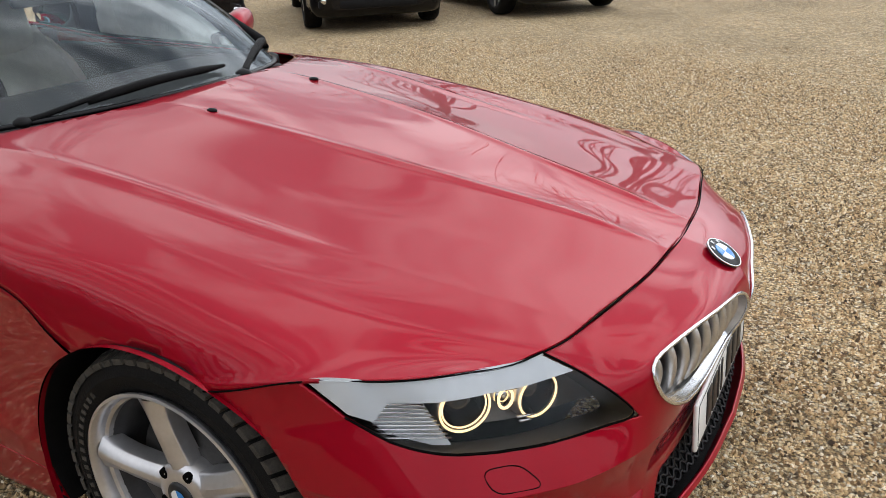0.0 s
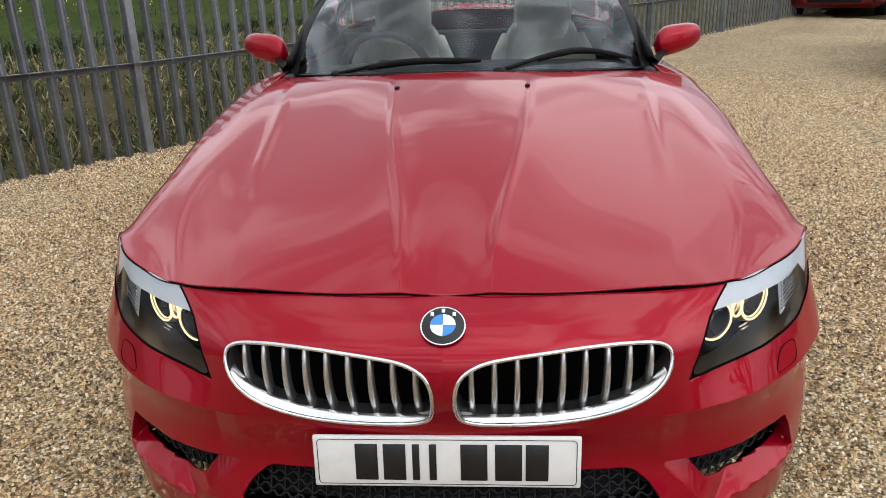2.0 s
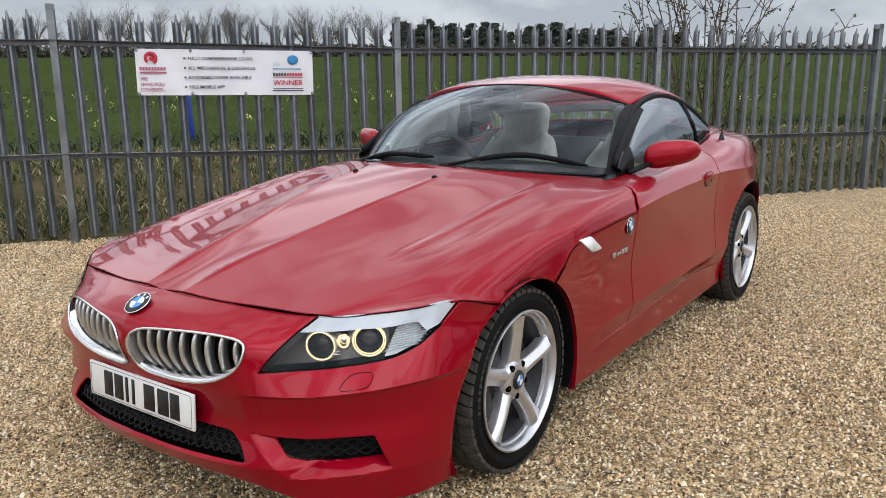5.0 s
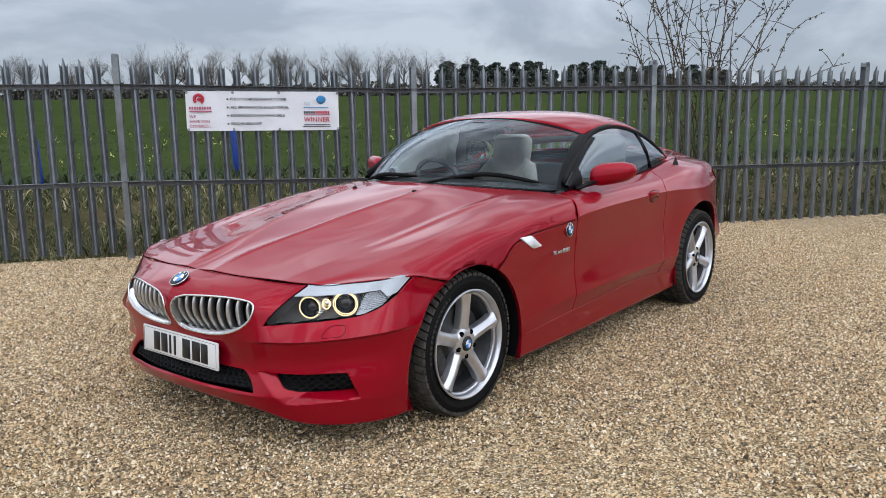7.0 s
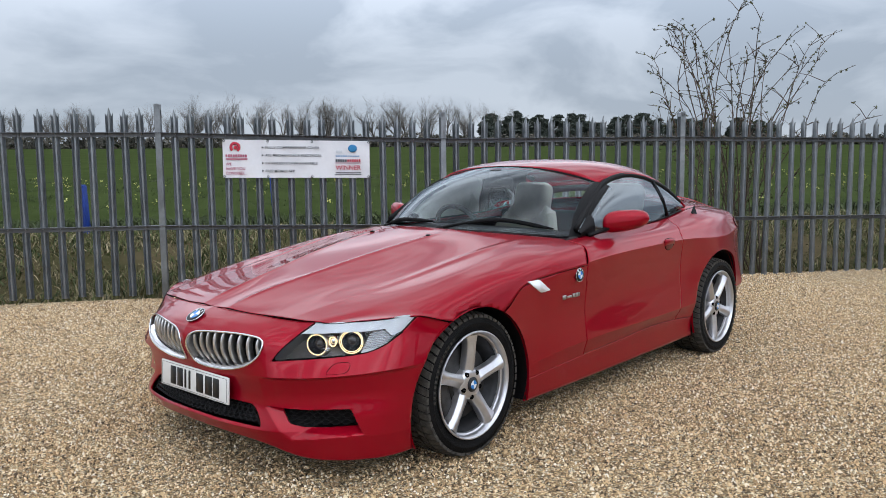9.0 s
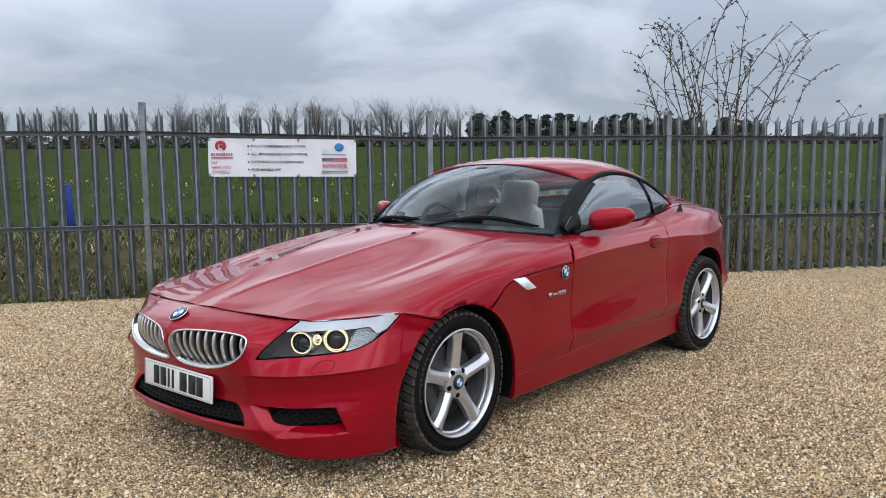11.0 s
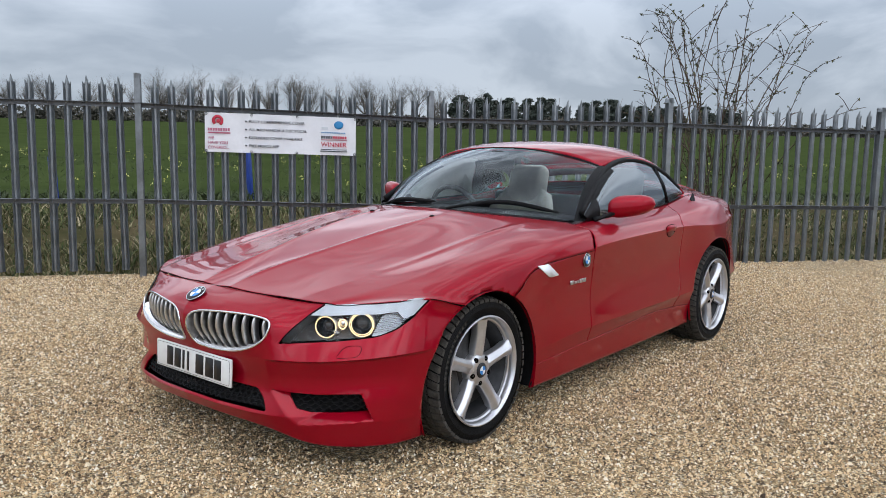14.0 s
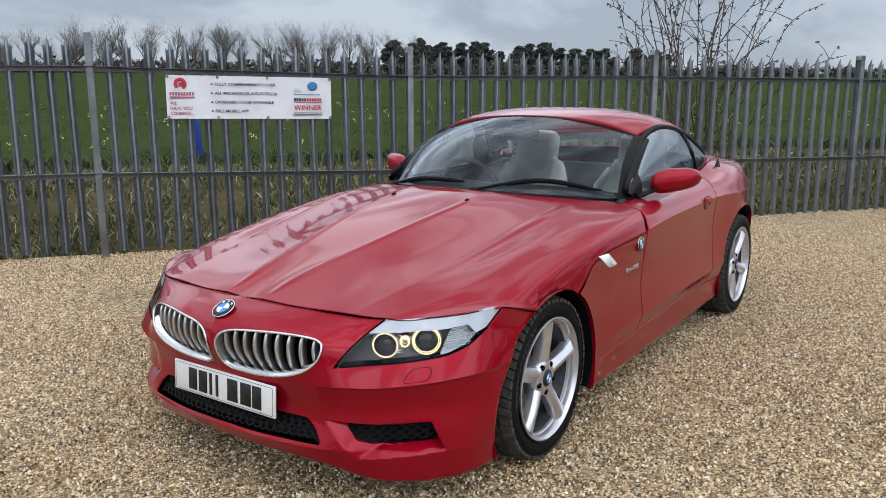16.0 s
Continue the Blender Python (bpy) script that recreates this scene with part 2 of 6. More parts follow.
def clip(geo, sd):
    """Keeps the part of a mesh where sd(points) <= 0; the cut is exact and clean."""
    v, f = geo
    v = np.asarray(v, float).reshape(-1, 3)
    d = sd(v)
    out, keep, new_v, made, faces = {}, d <= 0, [], {}, []

    def old(i):
        if i not in out:
            out[i] = len(new_v)
            new_v.append(v[i])
        return out[i]

    def cut(i, j):
        key = (min(i, j), max(i, j))
        if key not in made:
            a, b = key
            t = d[a] / (d[a] - d[b])
            made[key] = len(new_v)
            new_v.append(v[a] + t * (v[b] - v[a]))
        return made[key]
    for q in f:
        k = [keep[i] for i in q]
        if all(k):
            faces.append(tuple(old(i) for i in q))
        elif any(k):
            poly = []
            for a in range(len(q)):
                i, j = q[a], q[(a + 1) % len(q)]
                if keep[i]:
                    poly.append(old(i))
                if keep[i] != keep[j]:
                    poly.append(cut(i, j))
            if len(poly) > 2:
                faces.append(tuple(poly))
    return np.array(new_v).reshape(-1, 3), faces


def poly_sd(points, outline):
    """Signed distance from 2D points to a closed outline; negative inside."""
    a = np.asarray(outline, float)
    b = np.roll(a, -1, 0)
    p = np.asarray(points, float)[:, None, :]
    ab = b - a
    t = np.clip(((p - a) * ab).sum(2) / (ab * ab).sum(1), 0, 1)
    d = np.sqrt(((p - a - t[..., None] * ab) ** 2).sum(2)).min(1)
    y, x = p[..., 1], p[..., 0]
    cross = ((a[:, 1] > y) != (b[:, 1] > y)) & (x < (b[:, 0] - a[:, 0]) * (y - a[:, 1]) / np.where(b[:, 1] == a[:, 1], 1e-9, b[:, 1] - a[:, 1]) + a[:, 0])
    return np.where(cross.sum(1) % 2 == 1, -d, d)


def eased(points, r):
    """A closed outline whose corners are rounded over the distance r."""
    p = np.array(points, float)
    out = []
    for a, b, c in zip(np.roll(p, 1, 0), p, np.roll(p, -1, 0)):
        u, w = (a - b) / np.linalg.norm(a - b), (c - b) / np.linalg.norm(c - b)
        s0, s1 = b + u * min(r, np.linalg.norm(a - b) * 0.45), b + w * min(r, np.linalg.norm(c - b) * 0.45)
        for t in (0, 0.25, 0.5, 0.75, 1):
            out.append((1 - t) ** 2 * s0 + 2 * t * (1 - t) * b + t * t * s1)
    return np.array(out)


def rounded(points, n=6):
    """A closed outline with its corners eased (Chaikin)."""
    p = np.array(points, float)
    for _ in range(n if n < 4 else 3):
        q = np.roll(p, -1, 0)
        p = np.stack([0.75 * p + 0.25 * q, 0.25 * p + 0.75 * q], 1).reshape(-1, p.shape[1])
    return p


def tube(points, r, n=8, closed=False, flat=1.0, up=(0, 0, 1)):
    """A bar along a line; flat squeezes it across; r may be a list."""
    p = np.array(points, float)
    rr = np.broadcast_to(np.asarray(r, float), (len(p),))
    if closed:
        t = np.roll(p, -1, 0) - np.roll(p, 1, 0)
    else:
        t = np.gradient(p, axis=0)
    t /= np.maximum(np.linalg.norm(t, axis=1), 1e-9)[:, None]
    u = np.cross(t, np.array(up, float))
    bad = np.linalg.norm(u, axis=1) < 1e-3
    u[bad] = np.cross(t[bad], (1.0, 0.1, 0.0))
    u /= np.linalg.norm(u, axis=1)[:, None]
    w = np.cross(u, t)
    a = np.linspace(0, 2 * math.pi, n, endpoint=False)
    v = p[:, None] + rr[:, None, None] * (np.cos(a)[None, :, None] * u[:, None] + flat * np.sin(a)[None, :, None] * w[:, None])
    m = len(p)
    f = []
    for i in range(m if closed else m - 1):
        j = (i + 1) % m
        for k in range(n):
            q = (k + 1) % n
            f.append((i * n + k, i * n + q, j * n + q, j * n + k))
    if not closed:
        f += [tuple(range(n))[::-1], tuple((m - 1) * n + k for k in range(n))]
    return v.reshape(-1, 3), f


def lathe(profile, n=48, arc=2 * math.pi):
    """Profile of (radius, along) turned about the y axis."""
    p = np.array(profile, float)
    a = np.linspace(0, arc, n, endpoint=arc < 6.2)
    v = np.stack([p[None, :, 0] * np.cos(a)[:, None], np.broadcast_to(p[None, :, 1], (n, len(p))), p[None, :, 0] * np.sin(a)[:, None]], -1)
    m = len(p)
    f = []
    for i in range(n if arc > 6.2 else n - 1):
        j = (i + 1) % n
        for k in range(m - 1):
            f.append((i * m + k, i * m + k + 1, j * m + k + 1, j * m + k))
    return v.reshape(-1, 3), f


def box(sx, sy, sz, bevel=0.0, at=(0, 0, 0), seg=2):
    bm = bmesh.new()
    bmesh.ops.create_cube(bm, size=1)
    bmesh.ops.scale(bm, vec=(sx, sy, sz), verts=bm.verts)
    if bevel:
        bmesh.ops.bevel(bm, geom=list(bm.edges), offset=bevel, segments=seg, affect="EDGES", profile=0.5)
    bm.verts.index_update()
    v = np.array([list(x.co) for x in bm.verts]) + np.array(at, float)
    f = [tuple(x.index for x in q.verts) for q in bm.faces]
    bm.free()
    return v, f


def ball(rx, ry, rz, at=(0, 0, 0), n=16, m=10):
    a = np.linspace(0, 2 * math.pi, n, endpoint=False)
    b = np.linspace(-math.pi / 2, math.pi / 2, m)
    v = np.stack([rx * np.cos(b)[:, None] * np.cos(a), ry * np.cos(b)[:, None] * np.sin(a), rz * np.sin(b)[:, None] * np.ones(n)], -1).reshape(-1, 3)
    f = [(i * n + k, i * n + (k + 1) % n, (i + 1) * n + (k + 1) % n, (i + 1) * n + k) for i in range(m - 1) for k in range(n)]
    return v + np.array(at, float), f


def prism(outline, depth):
    """A closed 2D outline (x, z) given depth along y, centred."""
    o = np.array(outline, float)
    n = len(o)
    v = np.concatenate([np.stack([o[:, 0], np.full(n, -depth / 2), o[:, 1]], 1), np.stack([o[:, 0], np.full(n, depth / 2), o[:, 1]], 1)])
    f = [tuple(range(n)), tuple(range(2 * n - 1, n - 1, -1))] + [(i, n + i, n + (i + 1) % n, (i + 1) % n) for i in range(n)]
    return v, f


def offset(geo, k):
    """Pushes a mesh along its own normals."""
    v, f = geo
    v = np.asarray(v, float).reshape(-1, 3)
    nrm = np.zeros_like(v)
    for q in f:
        c = np.cross(v[q[1]] - v[q[0]], v[q[2]] - v[q[0]])
        for i in q:
            nrm[i] += c
    nrm /= np.maximum(np.linalg.norm(nrm, axis=1), 1e-12)[:, None]
    return v + k * nrm, f


# -- car body curves and surfaces (x forward, y to the car's own side, z up) --
def spline(xs, ys):
    """Natural cubic through the points; returns a function."""
    order = np.argsort(xs)
    x, y = np.array(xs, float)[order], np.array(ys, float)[order]
    n = len(x)
    h = np.diff(x)
    m = np.zeros((n, n))
    r = np.zeros(n)
    m[0, 0] = m[-1, -1] = 1
    for i in range(1, n - 1):
        m[i, i - 1:i + 2] = h[i - 1], 2 * (h[i - 1] + h[i]), h[i]
        r[i] = 6 * ((y[i + 1] - y[i]) / h[i] - (y[i] - y[i - 1]) / h[i - 1])
    k = np.linalg.solve(m, r)

    def at(q):
        q = np.clip(np.asarray(q, float), x[0], x[-1])
        i = np.clip(np.searchsorted(x, q) - 1, 0, n - 2)
        a, b = x[i + 1] - q, q - x[i]
        return (k[i] * a ** 3 + k[i + 1] * b ** 3) / (6 * h[i]) + (y[i] / h[i] - k[i] * h[i] / 6) * a + (y[i + 1] / h[i] - k[i + 1] * h[i] / 6) * b
    return at


def hermite(ts, ps, q):
    """Smooth curve through points ps (n, ..., 3) at ts, at parameters q; slopes kept tame."""
    ts, ps = np.array(ts, float), np.array(ps, float)
    d = np.diff(ps, axis=0) / np.diff(ts).reshape((-1,) + (1,) * (ps.ndim - 1))
    m = np.concatenate([d[:1], (d[1:] + d[:-1]) / 2, d[-1:]])
    i = np.clip(np.searchsorted(ts, q) - 1, 0, len(ts) - 2)
    h = ts[i + 1] - ts[i]
    u = (q - ts[i]) / h
    sh = (-1,) + (1,) * (ps.ndim - 1)
    u, h = u.reshape(sh), h.reshape(sh)
    return (2 * u ** 3 - 3 * u ** 2 + 1) * ps[i] + (u ** 3 - 2 * u ** 2 + u) * h * m[i] + (-2 * u ** 3 + 3 * u ** 2) * ps[i + 1] + (u ** 3 - u ** 2) * h * m[i + 1]


def grid_faces(nu, nv, flip=False):
    i, j = np.meshgrid(np.arange(nu - 1), np.arange(nv - 1), indexing="ij")
    a = (i * nv + j).ravel()
    q = np.stack([a, a + 1, a + nv + 1, a + nv], 1)
    return q[:, ::-1] if flip else q


def tame(xs, ys):
    """Smooth line through the points without overshoot between far ones."""
    o = np.argsort(xs)
    a, b = np.array(xs, float)[o], np.array(ys, float)[o][:, None]
    return lambda q: hermite(a, b, np.clip(np.atleast_1d(np.asarray(q, float)).ravel(), a[0], a[-1])).reshape(np.shape(q))


# bonnet: lines that run from the nose to the windscreen
BX = (0.70, 0.55, 0.30, 0.0, -0.30, -0.60, -0.95)
B_Z0 = spline(BX, (0.664, 0.703, 0.763, 0.830, 0.884, 0.927, 0.962))      # middle
B_Y1 = spline(BX, (0.090, 0.098, 0.130, 0.175, 0.205, 0.225, 0.240))      # inner crease
B_Z1 = spline(BX, (0.667, 0.711, 0.766, 0.828, 0.878, 0.918, 0.950))
B_Y2 = spline(BX, (0.280, 0.300, 0.330, 0.360, 0.390, 0.410, 0.420))      # hollow
B_Z2 = spline(BX, (0.655, 0.690, 0.738, 0.793, 0.848, 0.897, 0.930))
B_Y3 = spline(BX, (0.450, 0.470, 0.510, 0.545, 0.570, 0.600, 0.600))      # outer crease
B_Z3 = spline(BX, (0.648, 0.678, 0.722, 0.772, 0.828, 0.872, 0.892))
B_Y4 = spline(BX, (0.525, 0.588, 0.668, 0.712, 0.735, 0.745, 0.735))      # fender crown
B_Z4 = spline(BX, (0.644, 0.664, 0.706, 0.762, 0.808, 0.846, 0.866))
B_Y5 = spline(BX, (0.540, 0.615, 0.770, 0.822, 0.836, 0.842, 0.836))      # shoulder
B_Z5 = spline(BX, (0.643, 0.656, 0.684, 0.720, 0.764, 0.806, 0.840))
BE_X = (0.70, 0.55, 0.505, 0.405, 0.30, 0.15, 0.0, -0.18, -0.27, -0.34, -0.44, -0.60, -0.95)
B_Y6 = tame(BE_X, (0.550, 0.640, 0.693, 0.778, 0.829, 0.861, 0.871, 0.871, 0.869, 0.868, 0.868, 0.875, 0.889))      # lower edge
B_Z6 = tame(BE_X, (0.640, 0.652, 0.659, 0.666, 0.667, 0.626, 0.600, 0.600, 0.640, 0.694, 0.722, 0.738, 0.757))
B_V = (0.0, 0.16, 0.38, 0.58, 0.76, 0.88, 1.0)


def bonnet(x, v):
    zero = np.zeros_like(x)
    ps = np.stack([np.stack([x, y(x) if y else zero, z(x)], -1) for y, z in
                   ((None, B_Z0), (B_Y1, B_Z1), (B_Y2, B_Z2), (B_Y3, B_Z3), (B_Y4, B_Z4), (B_Y5, B_Z5), (B_Y6, B_Z6))])
    out = np.empty((len(x), len(v), 3))
    for i in range(len(x)):
        line = ps[:, i]
        q = (v / B_V[1])[:, None]
        ins = line[0] + (line[1] - line[0]) * np.concatenate([q, q, q * q], 1)
        mid = hermite(B_V[1:4], line[1:4], v)
        rim = hermite(B_V[3:], line[3:], v)
        out[i] = np.where((v < B_V[1])[:, None], ins, np.where((v < B_V[3])[:, None], mid, rim))
    # pressed ridges along the creases; the outer one fades towards the nose
    d1 = (out[..., 1] - B_Y1(x)[:, None]) / 0.014
    d3 = (out[..., 1] - B_Y3(x)[:, None]) / 0.020
    out[..., 2] += 0.0030 * np.exp(-d1 ** 2) * np.clip((0.66 - x) / 0.12, 0, 1)[:, None] * np.clip((x + 0.56) / 0.15, 0, 1)[:, None] + 0.0045 * np.exp(-d3 ** 2) * np.clip((0.25 - x) / 0.25, 0, 1)[:, None] * np.clip((x + 0.75) / 0.3, 0, 1)[:, None]
    d4 = (out[..., 1] - B_Y4(x)[:, None]) / 0.022
    out[..., 2] += 0.0012 * np.exp(-d4 ** 2) * np.clip((x + 0.25) / 0.3, 0, 1)[:, None] * np.clip((0.62 - x) / 0.1, 0, 1)[:, None]
    return out


# front apron: lines that run from the middle of the nose round the corner to the wheel arch
F_S = (0.0, 0.22, 0.42, 0.54, 0.68, 0.80, 0.92, 1.0)
F_TOP = ((0.690, 0, 0.668), (0.676, 0.22, 0.663), (0.640, 0.42, 0.654), (0.600, 0.565, 0.652), (0.505, 0.690, 0.660), (0.405, 0.775, 0.667), (0.295, 0.828, 0.667), (0.120, 0.862, 0.610))
F_EMB = ((0.778, 0, 0.640), (0.757, 0.22, 0.631), (0.705, 0.42, 0.617), (0.645, 0.545, 0.600), (0.555, 0.680, 0.600), (0.450, 0.765, 0.605), (0.330, 0.827, 0.605), (0.120, 0.866, 0.570))
F_LIP = ((0.830, 0, 0.600), (0.808, 0.22, 0.595), (0.750, 0.42, 0.583), (0.692, 0.520, 0.555), (0.600, 0.660, 0.555), (0.485, 0.762, 0.560), (0.345, 0.836, 0.563), (0.120, 0.869, 0.545))
F_NOSE = ((0.842, 0, 0.530), (0.822, 0.22, 0.520), (0.768, 0.42, 0.516), (0.722, 0.505, 0.505), (0.638, 0.652, 0.506), (0.515, 0.766, 0.512), (0.355, 0.846, 0.520), (0.120, 0.872, 0.515))
F_KNEE = ((0.806, 0, 0.448), (0.796, 0.22, 0.446), (0.772, 0.42, 0.448), (0.742, 0.520, 0.452), (0.662, 0.658, 0.460), (0.536, 0.774, 0.470), (0.366, 0.853, 0.480), (0.120, 0.875, 0.482))
F_PLATE = ((0.786, 0, 0.335), (0.776, 0.22, 0.335), (0.750, 0.42, 0.335), (0.722, 0.524, 0.335), (0.646, 0.650, 0.334), (0.534, 0.762, 0.333), (0.368, 0.843, 0.332), (0.120, 0.866, 0.330))
F_EDGE = ((0.846, 0, 0.248), (0.830, 0.22, 0.243), (0.782, 0.42, 0.236), (0.728, 0.545, 0.236), (0.658, 0.655, 0.232), (0.552, 0.758, 0.226), (0.380, 0.832, 0.222), (0.120, 0.854, 0.222))
F_LOW = ((0.822, 0, 0.205), (0.805, 0.22, 0.198), (0.755, 0.43, 0.176), (0.702, 0.550, 0.142), (0.642, 0.652, 0.130), (0.544, 0.745, 0.126), (0.384, 0.814, 0.126), (0.120, 0.835, 0.136))
F_T = (0.0, 0.16, 0.28, 0.42, 0.55, 0.74, 0.90, 1.0)


def front(s, t):
    lines = np.stack([hermite(F_S, np.array(l), s) for l in (F_TOP, F_EMB, F_LIP, F_NOSE, F_KNEE, F_PLATE, F_EDGE, F_LOW)])
    lines[:, s == 0, 1] = 0
    up = hermite(F_T[:5], lines[:5], t)
    mid = hermite(F_T[4:7], lines[4:7], t)
    low = hermite(F_T[6:], lines[6:], t)
    k = t[:, None, None]
    return np.swapaxes(np.where(k < F_T[4], up, np.where(k < F_T[6], mid, low)), 0, 1)


# flank: lines that run from the front wheel arch to the tail
SX = (0.30, -0.04, -0.42, -0.62, -0.90, -1.30, -1.70, -2.10, -2.40, -2.70, -3.00, -3.22, -3.34)
S_Y0 = spline(SX, (0.822, 0.790, 0.745, 0.742, 0.730, 0.722, 0.722, 0.714, 0.690, 0.640, 0.575, 0.505, 0.440))   # waist
S_Z0 = spline(SX, (0.670, 0.735, 0.810, 0.838, 0.864, 0.882, 0.895, 0.918, 0.955, 0.960, 0.945, 0.930, 0.920))
S_Y1 = spline(SX, (0.826, 0.848, 0.838, 0.842, 0.838, 0.826, 0.822, 0.822, 0.824, 0.797, 0.730, 0.650, 0.560))   # shoulder
S_Z1 = spline(SX, (0.662, 0.704, 0.772, 0.805, 0.838, 0.852, 0.858, 0.868, 0.887, 0.900, 0.900, 0.895, 0.890))
S_Y2 = spline(SX, (0.830, 0.872, 0.868, 0.876, 0.889, 0.884, 0.878, 0.880, 0.890, 0.862, 0.795, 0.710, 0.610))   # swage line
S_Z2 = spline(SX, (0.645, 0.650, 0.705, 0.732, 0.768, 0.788, 0.795, 0.795, 0.780, 0.775, 0.790, 0.800, 0.800))
S_Y3 = spline(SX, (0.838, 0.878, 0.864, 0.861, 0.859, 0.857, 0.858, 0.868, 0.893, 0.870, 0.805, 0.720, 0.620))   # hollow below it
S_Z3 = spline(SX, (0.520, 0.540, 0.530, 0.530, 0.540, 0.560, 0.580, 0.600, 0.600, 0.600, 0.610, 0.620, 0.620))
S_Y4 = spline(SX, (0.838, 0.874, 0.860, 0.866, 0.874, 0.880, 0.880, 0.884, 0.895, 0.880, 0.830, 0.755, 0.640))   # lower crease
S_Z4 = spline(SX, (0.340, 0.340, 0.330, 0.350, 0.366, 0.374, 0.376, 0.385, 0.400, 0.400, 0.400, 0.410, 0.420))
S_Y5 = spline(SX, (0.830, 0.860, 0.855, 0.853, 0.851, 0.849, 0.850, 0.858, 0.875, 0.850, 0.790, 0.710, 0.600))   # sill top
S_Z5 = spline(SX, (0.250, 0.250, 0.262, 0.272, 0.285, 0.300, 0.315, 0.300, 0.290, 0.290, 0.300, 0.320, 0.330))
S_Y6 = spline(SX, (0.812, 0.840, 0.842, 0.842, 0.840, 0.838, 0.838, 0.842, 0.850, 0.820, 0.750, 0.670, 0.560))   # bottom
S_Z6 = spline(SX, (0.130, 0.140, 0.155, 0.155, 0.155, 0.158, 0.162, 0.170, 0.180, 0.190, 0.210, 0.240, 0.260))
S_V = (0.0, 0.12, 0.26, 0.52, 0.74, 0.84, 1.0)


def flank(x, v):
    ps = np.stack([np.stack([x, y(x), z(x)], -1) for y, z in
                   ((S_Y0, S_Z0), (S_Y1, S_Z1), (S_Y2, S_Z2), (S_Y3, S_Z3), (S_Y4, S_Z4), (S_Y5, S_Z5), (S_Y6, S_Z6))])
    out = np.empty((len(x), len(v), 3))
    for i in range(len(x)):
        up = hermite(S_V[:3], ps[:3, i], v)
        mid = hermite(S_V[2:5], ps[2:5, i], v)
        low = hermite(S_V[4:], ps[4:, i], v)
        out[i] = np.where((v < S_V[2])[:, None], up, np.where((v < S_V[4])[:, None], mid, low))
    return out


# red roadster -------------------------------------------------------------
car = empty("sports_car")
tagged(car, "glossy red two-seat hardtop roadster parked on the gravel, sidelights on", "car")
ARCH_F, ARCH_R = (-0.035, 0.268, 0.388), (-2.535, 0.318, 0.372)
SHUT = spline((0, 0.22, 0.42, 0.565, 0.690, 0.775, 0.828), (0.690, 0.676, 0.640, 0.600, 0.505, 0.405, 0.295))


def circle_sd(v, arch):
    return arch[2] - np.hypot(v[:, 0] - arch[0], v[:, 2] - arch[1])


def outward(geo, middle=(-1.2, 0, 0.4)):
    """Turns the faces so that they look away from the middle of the car."""
    v, f = geo
    v = np.asarray(v, float).reshape(-1, 3)
    t = 0.0
    for q in f[::max(1, len(f) // 400)]:
        n = np.cross(v[q[1]] - v[q[0]], v[q[2]] - v[q[0]])
        t += float(np.dot(n, v[q[0]] - np.array(middle)))
    return (v, f) if t > 0 else (v, [tuple(q)[::-1] for q in f])


def shell(name, geo, mat, parent, label="", thick=0.0, sharp=None):
    """A body panel, with its edges folded inwards so that it shows thickness."""
    ob = part(name, geo, mat, parent, label, sharp=sharp, welded=True)
    if thick:
        s = ob.modifiers.new("fold", "SOLIDIFY")
        s.thickness, s.offset, s.use_rim = thick, -1, True
    return ob


# bonnet
def door_front(z):
    return -0.903 - 0.03 * np.clip((z - 0.74) / 0.1, 0, 1) + 0.02 * np.clip((z - 0.6) / 0.15, 0, 1) * np.clip((0.86 - z) / 0.1, 0, 1)


def cowl(y):
    return np.where(y < 0.72, -0.60 - 0.36 * (np.minimum(y, 0.72) / 0.72) ** 2.4, -0.96 + 0.055 * np.clip((y - 0.72) / 0.10, 0, 1))


bv = np.concatenate([np.linspace(0, 1, 61), B_V[1] + np.linspace(-0.03, 0.03, 17), B_V[3] + np.linspace(-0.05, 0.05, 15)])
bv = np.unique(np.round(bv, 5))
hood = grid(bonnet(np.concatenate([np.linspace(0.70, 0.45, 60), np.linspace(0.44, -1.0, 76)]), bv))
hood = clip(outward(hood), lambda v: np.where(v[:, 1] < 0.82, v[:, 0] - SHUT(v[:, 1]) + 0.002, -1))
hood = clip(hood, lambda v: np.where(v[:, 1] < 0.70, cowl(v[:, 1]), np.maximum(cowl(np.minimum(v[:, 1], 0.719)), door_front(v[:, 2]) + 0.003)) - v[:, 0])
hood = clip(hood, lambda v: circle_sd(v, ARCH_F))
shell("bonnet", both(hood), RED, car, "creased red clamshell bonnet", 0.006, 40)



def on_hood(y):
    """A place on the front edge of the bonnet."""
    x = float(SHUT(abs(y)))
    row = bonnet(np.array([x]), bv)[0]
    return np.array([x, y, float(np.interp(abs(y), row[:, 1], row[:, 2]))])


# front apron with its openings
KIDNEY = rounded([(0.422, 0.592), (0.354, 0.603), (0.246, 0.605), (0.140, 0.600), (0.062, 0.590), (0.022, 0.560), (0.019, 0.490), (0.036, 0.450), (0.141, 0.446), (0.256, 0.453), (0.362, 0.481), (0.418, 0.520), (0.433, 0.564)])
MOUTH = eased([(-0.365, 0.324), (0.0, 0.328), (0.365, 0.324), (0.405, 0.290), (0.432, 0.246), (0.30, 0.252), (0.0, 0.258), (-0.30, 0.252), (-0.432, 0.246), (-0.405, 0.290)], 0.014)
FOG = eased([(0.482, 0.320), (0.60, 0.320), (0.716, 0.320), (0.734, 0.258), (0.64, 0.251), (0.572, 0.249), (0.527, 0.264)], 0.010)
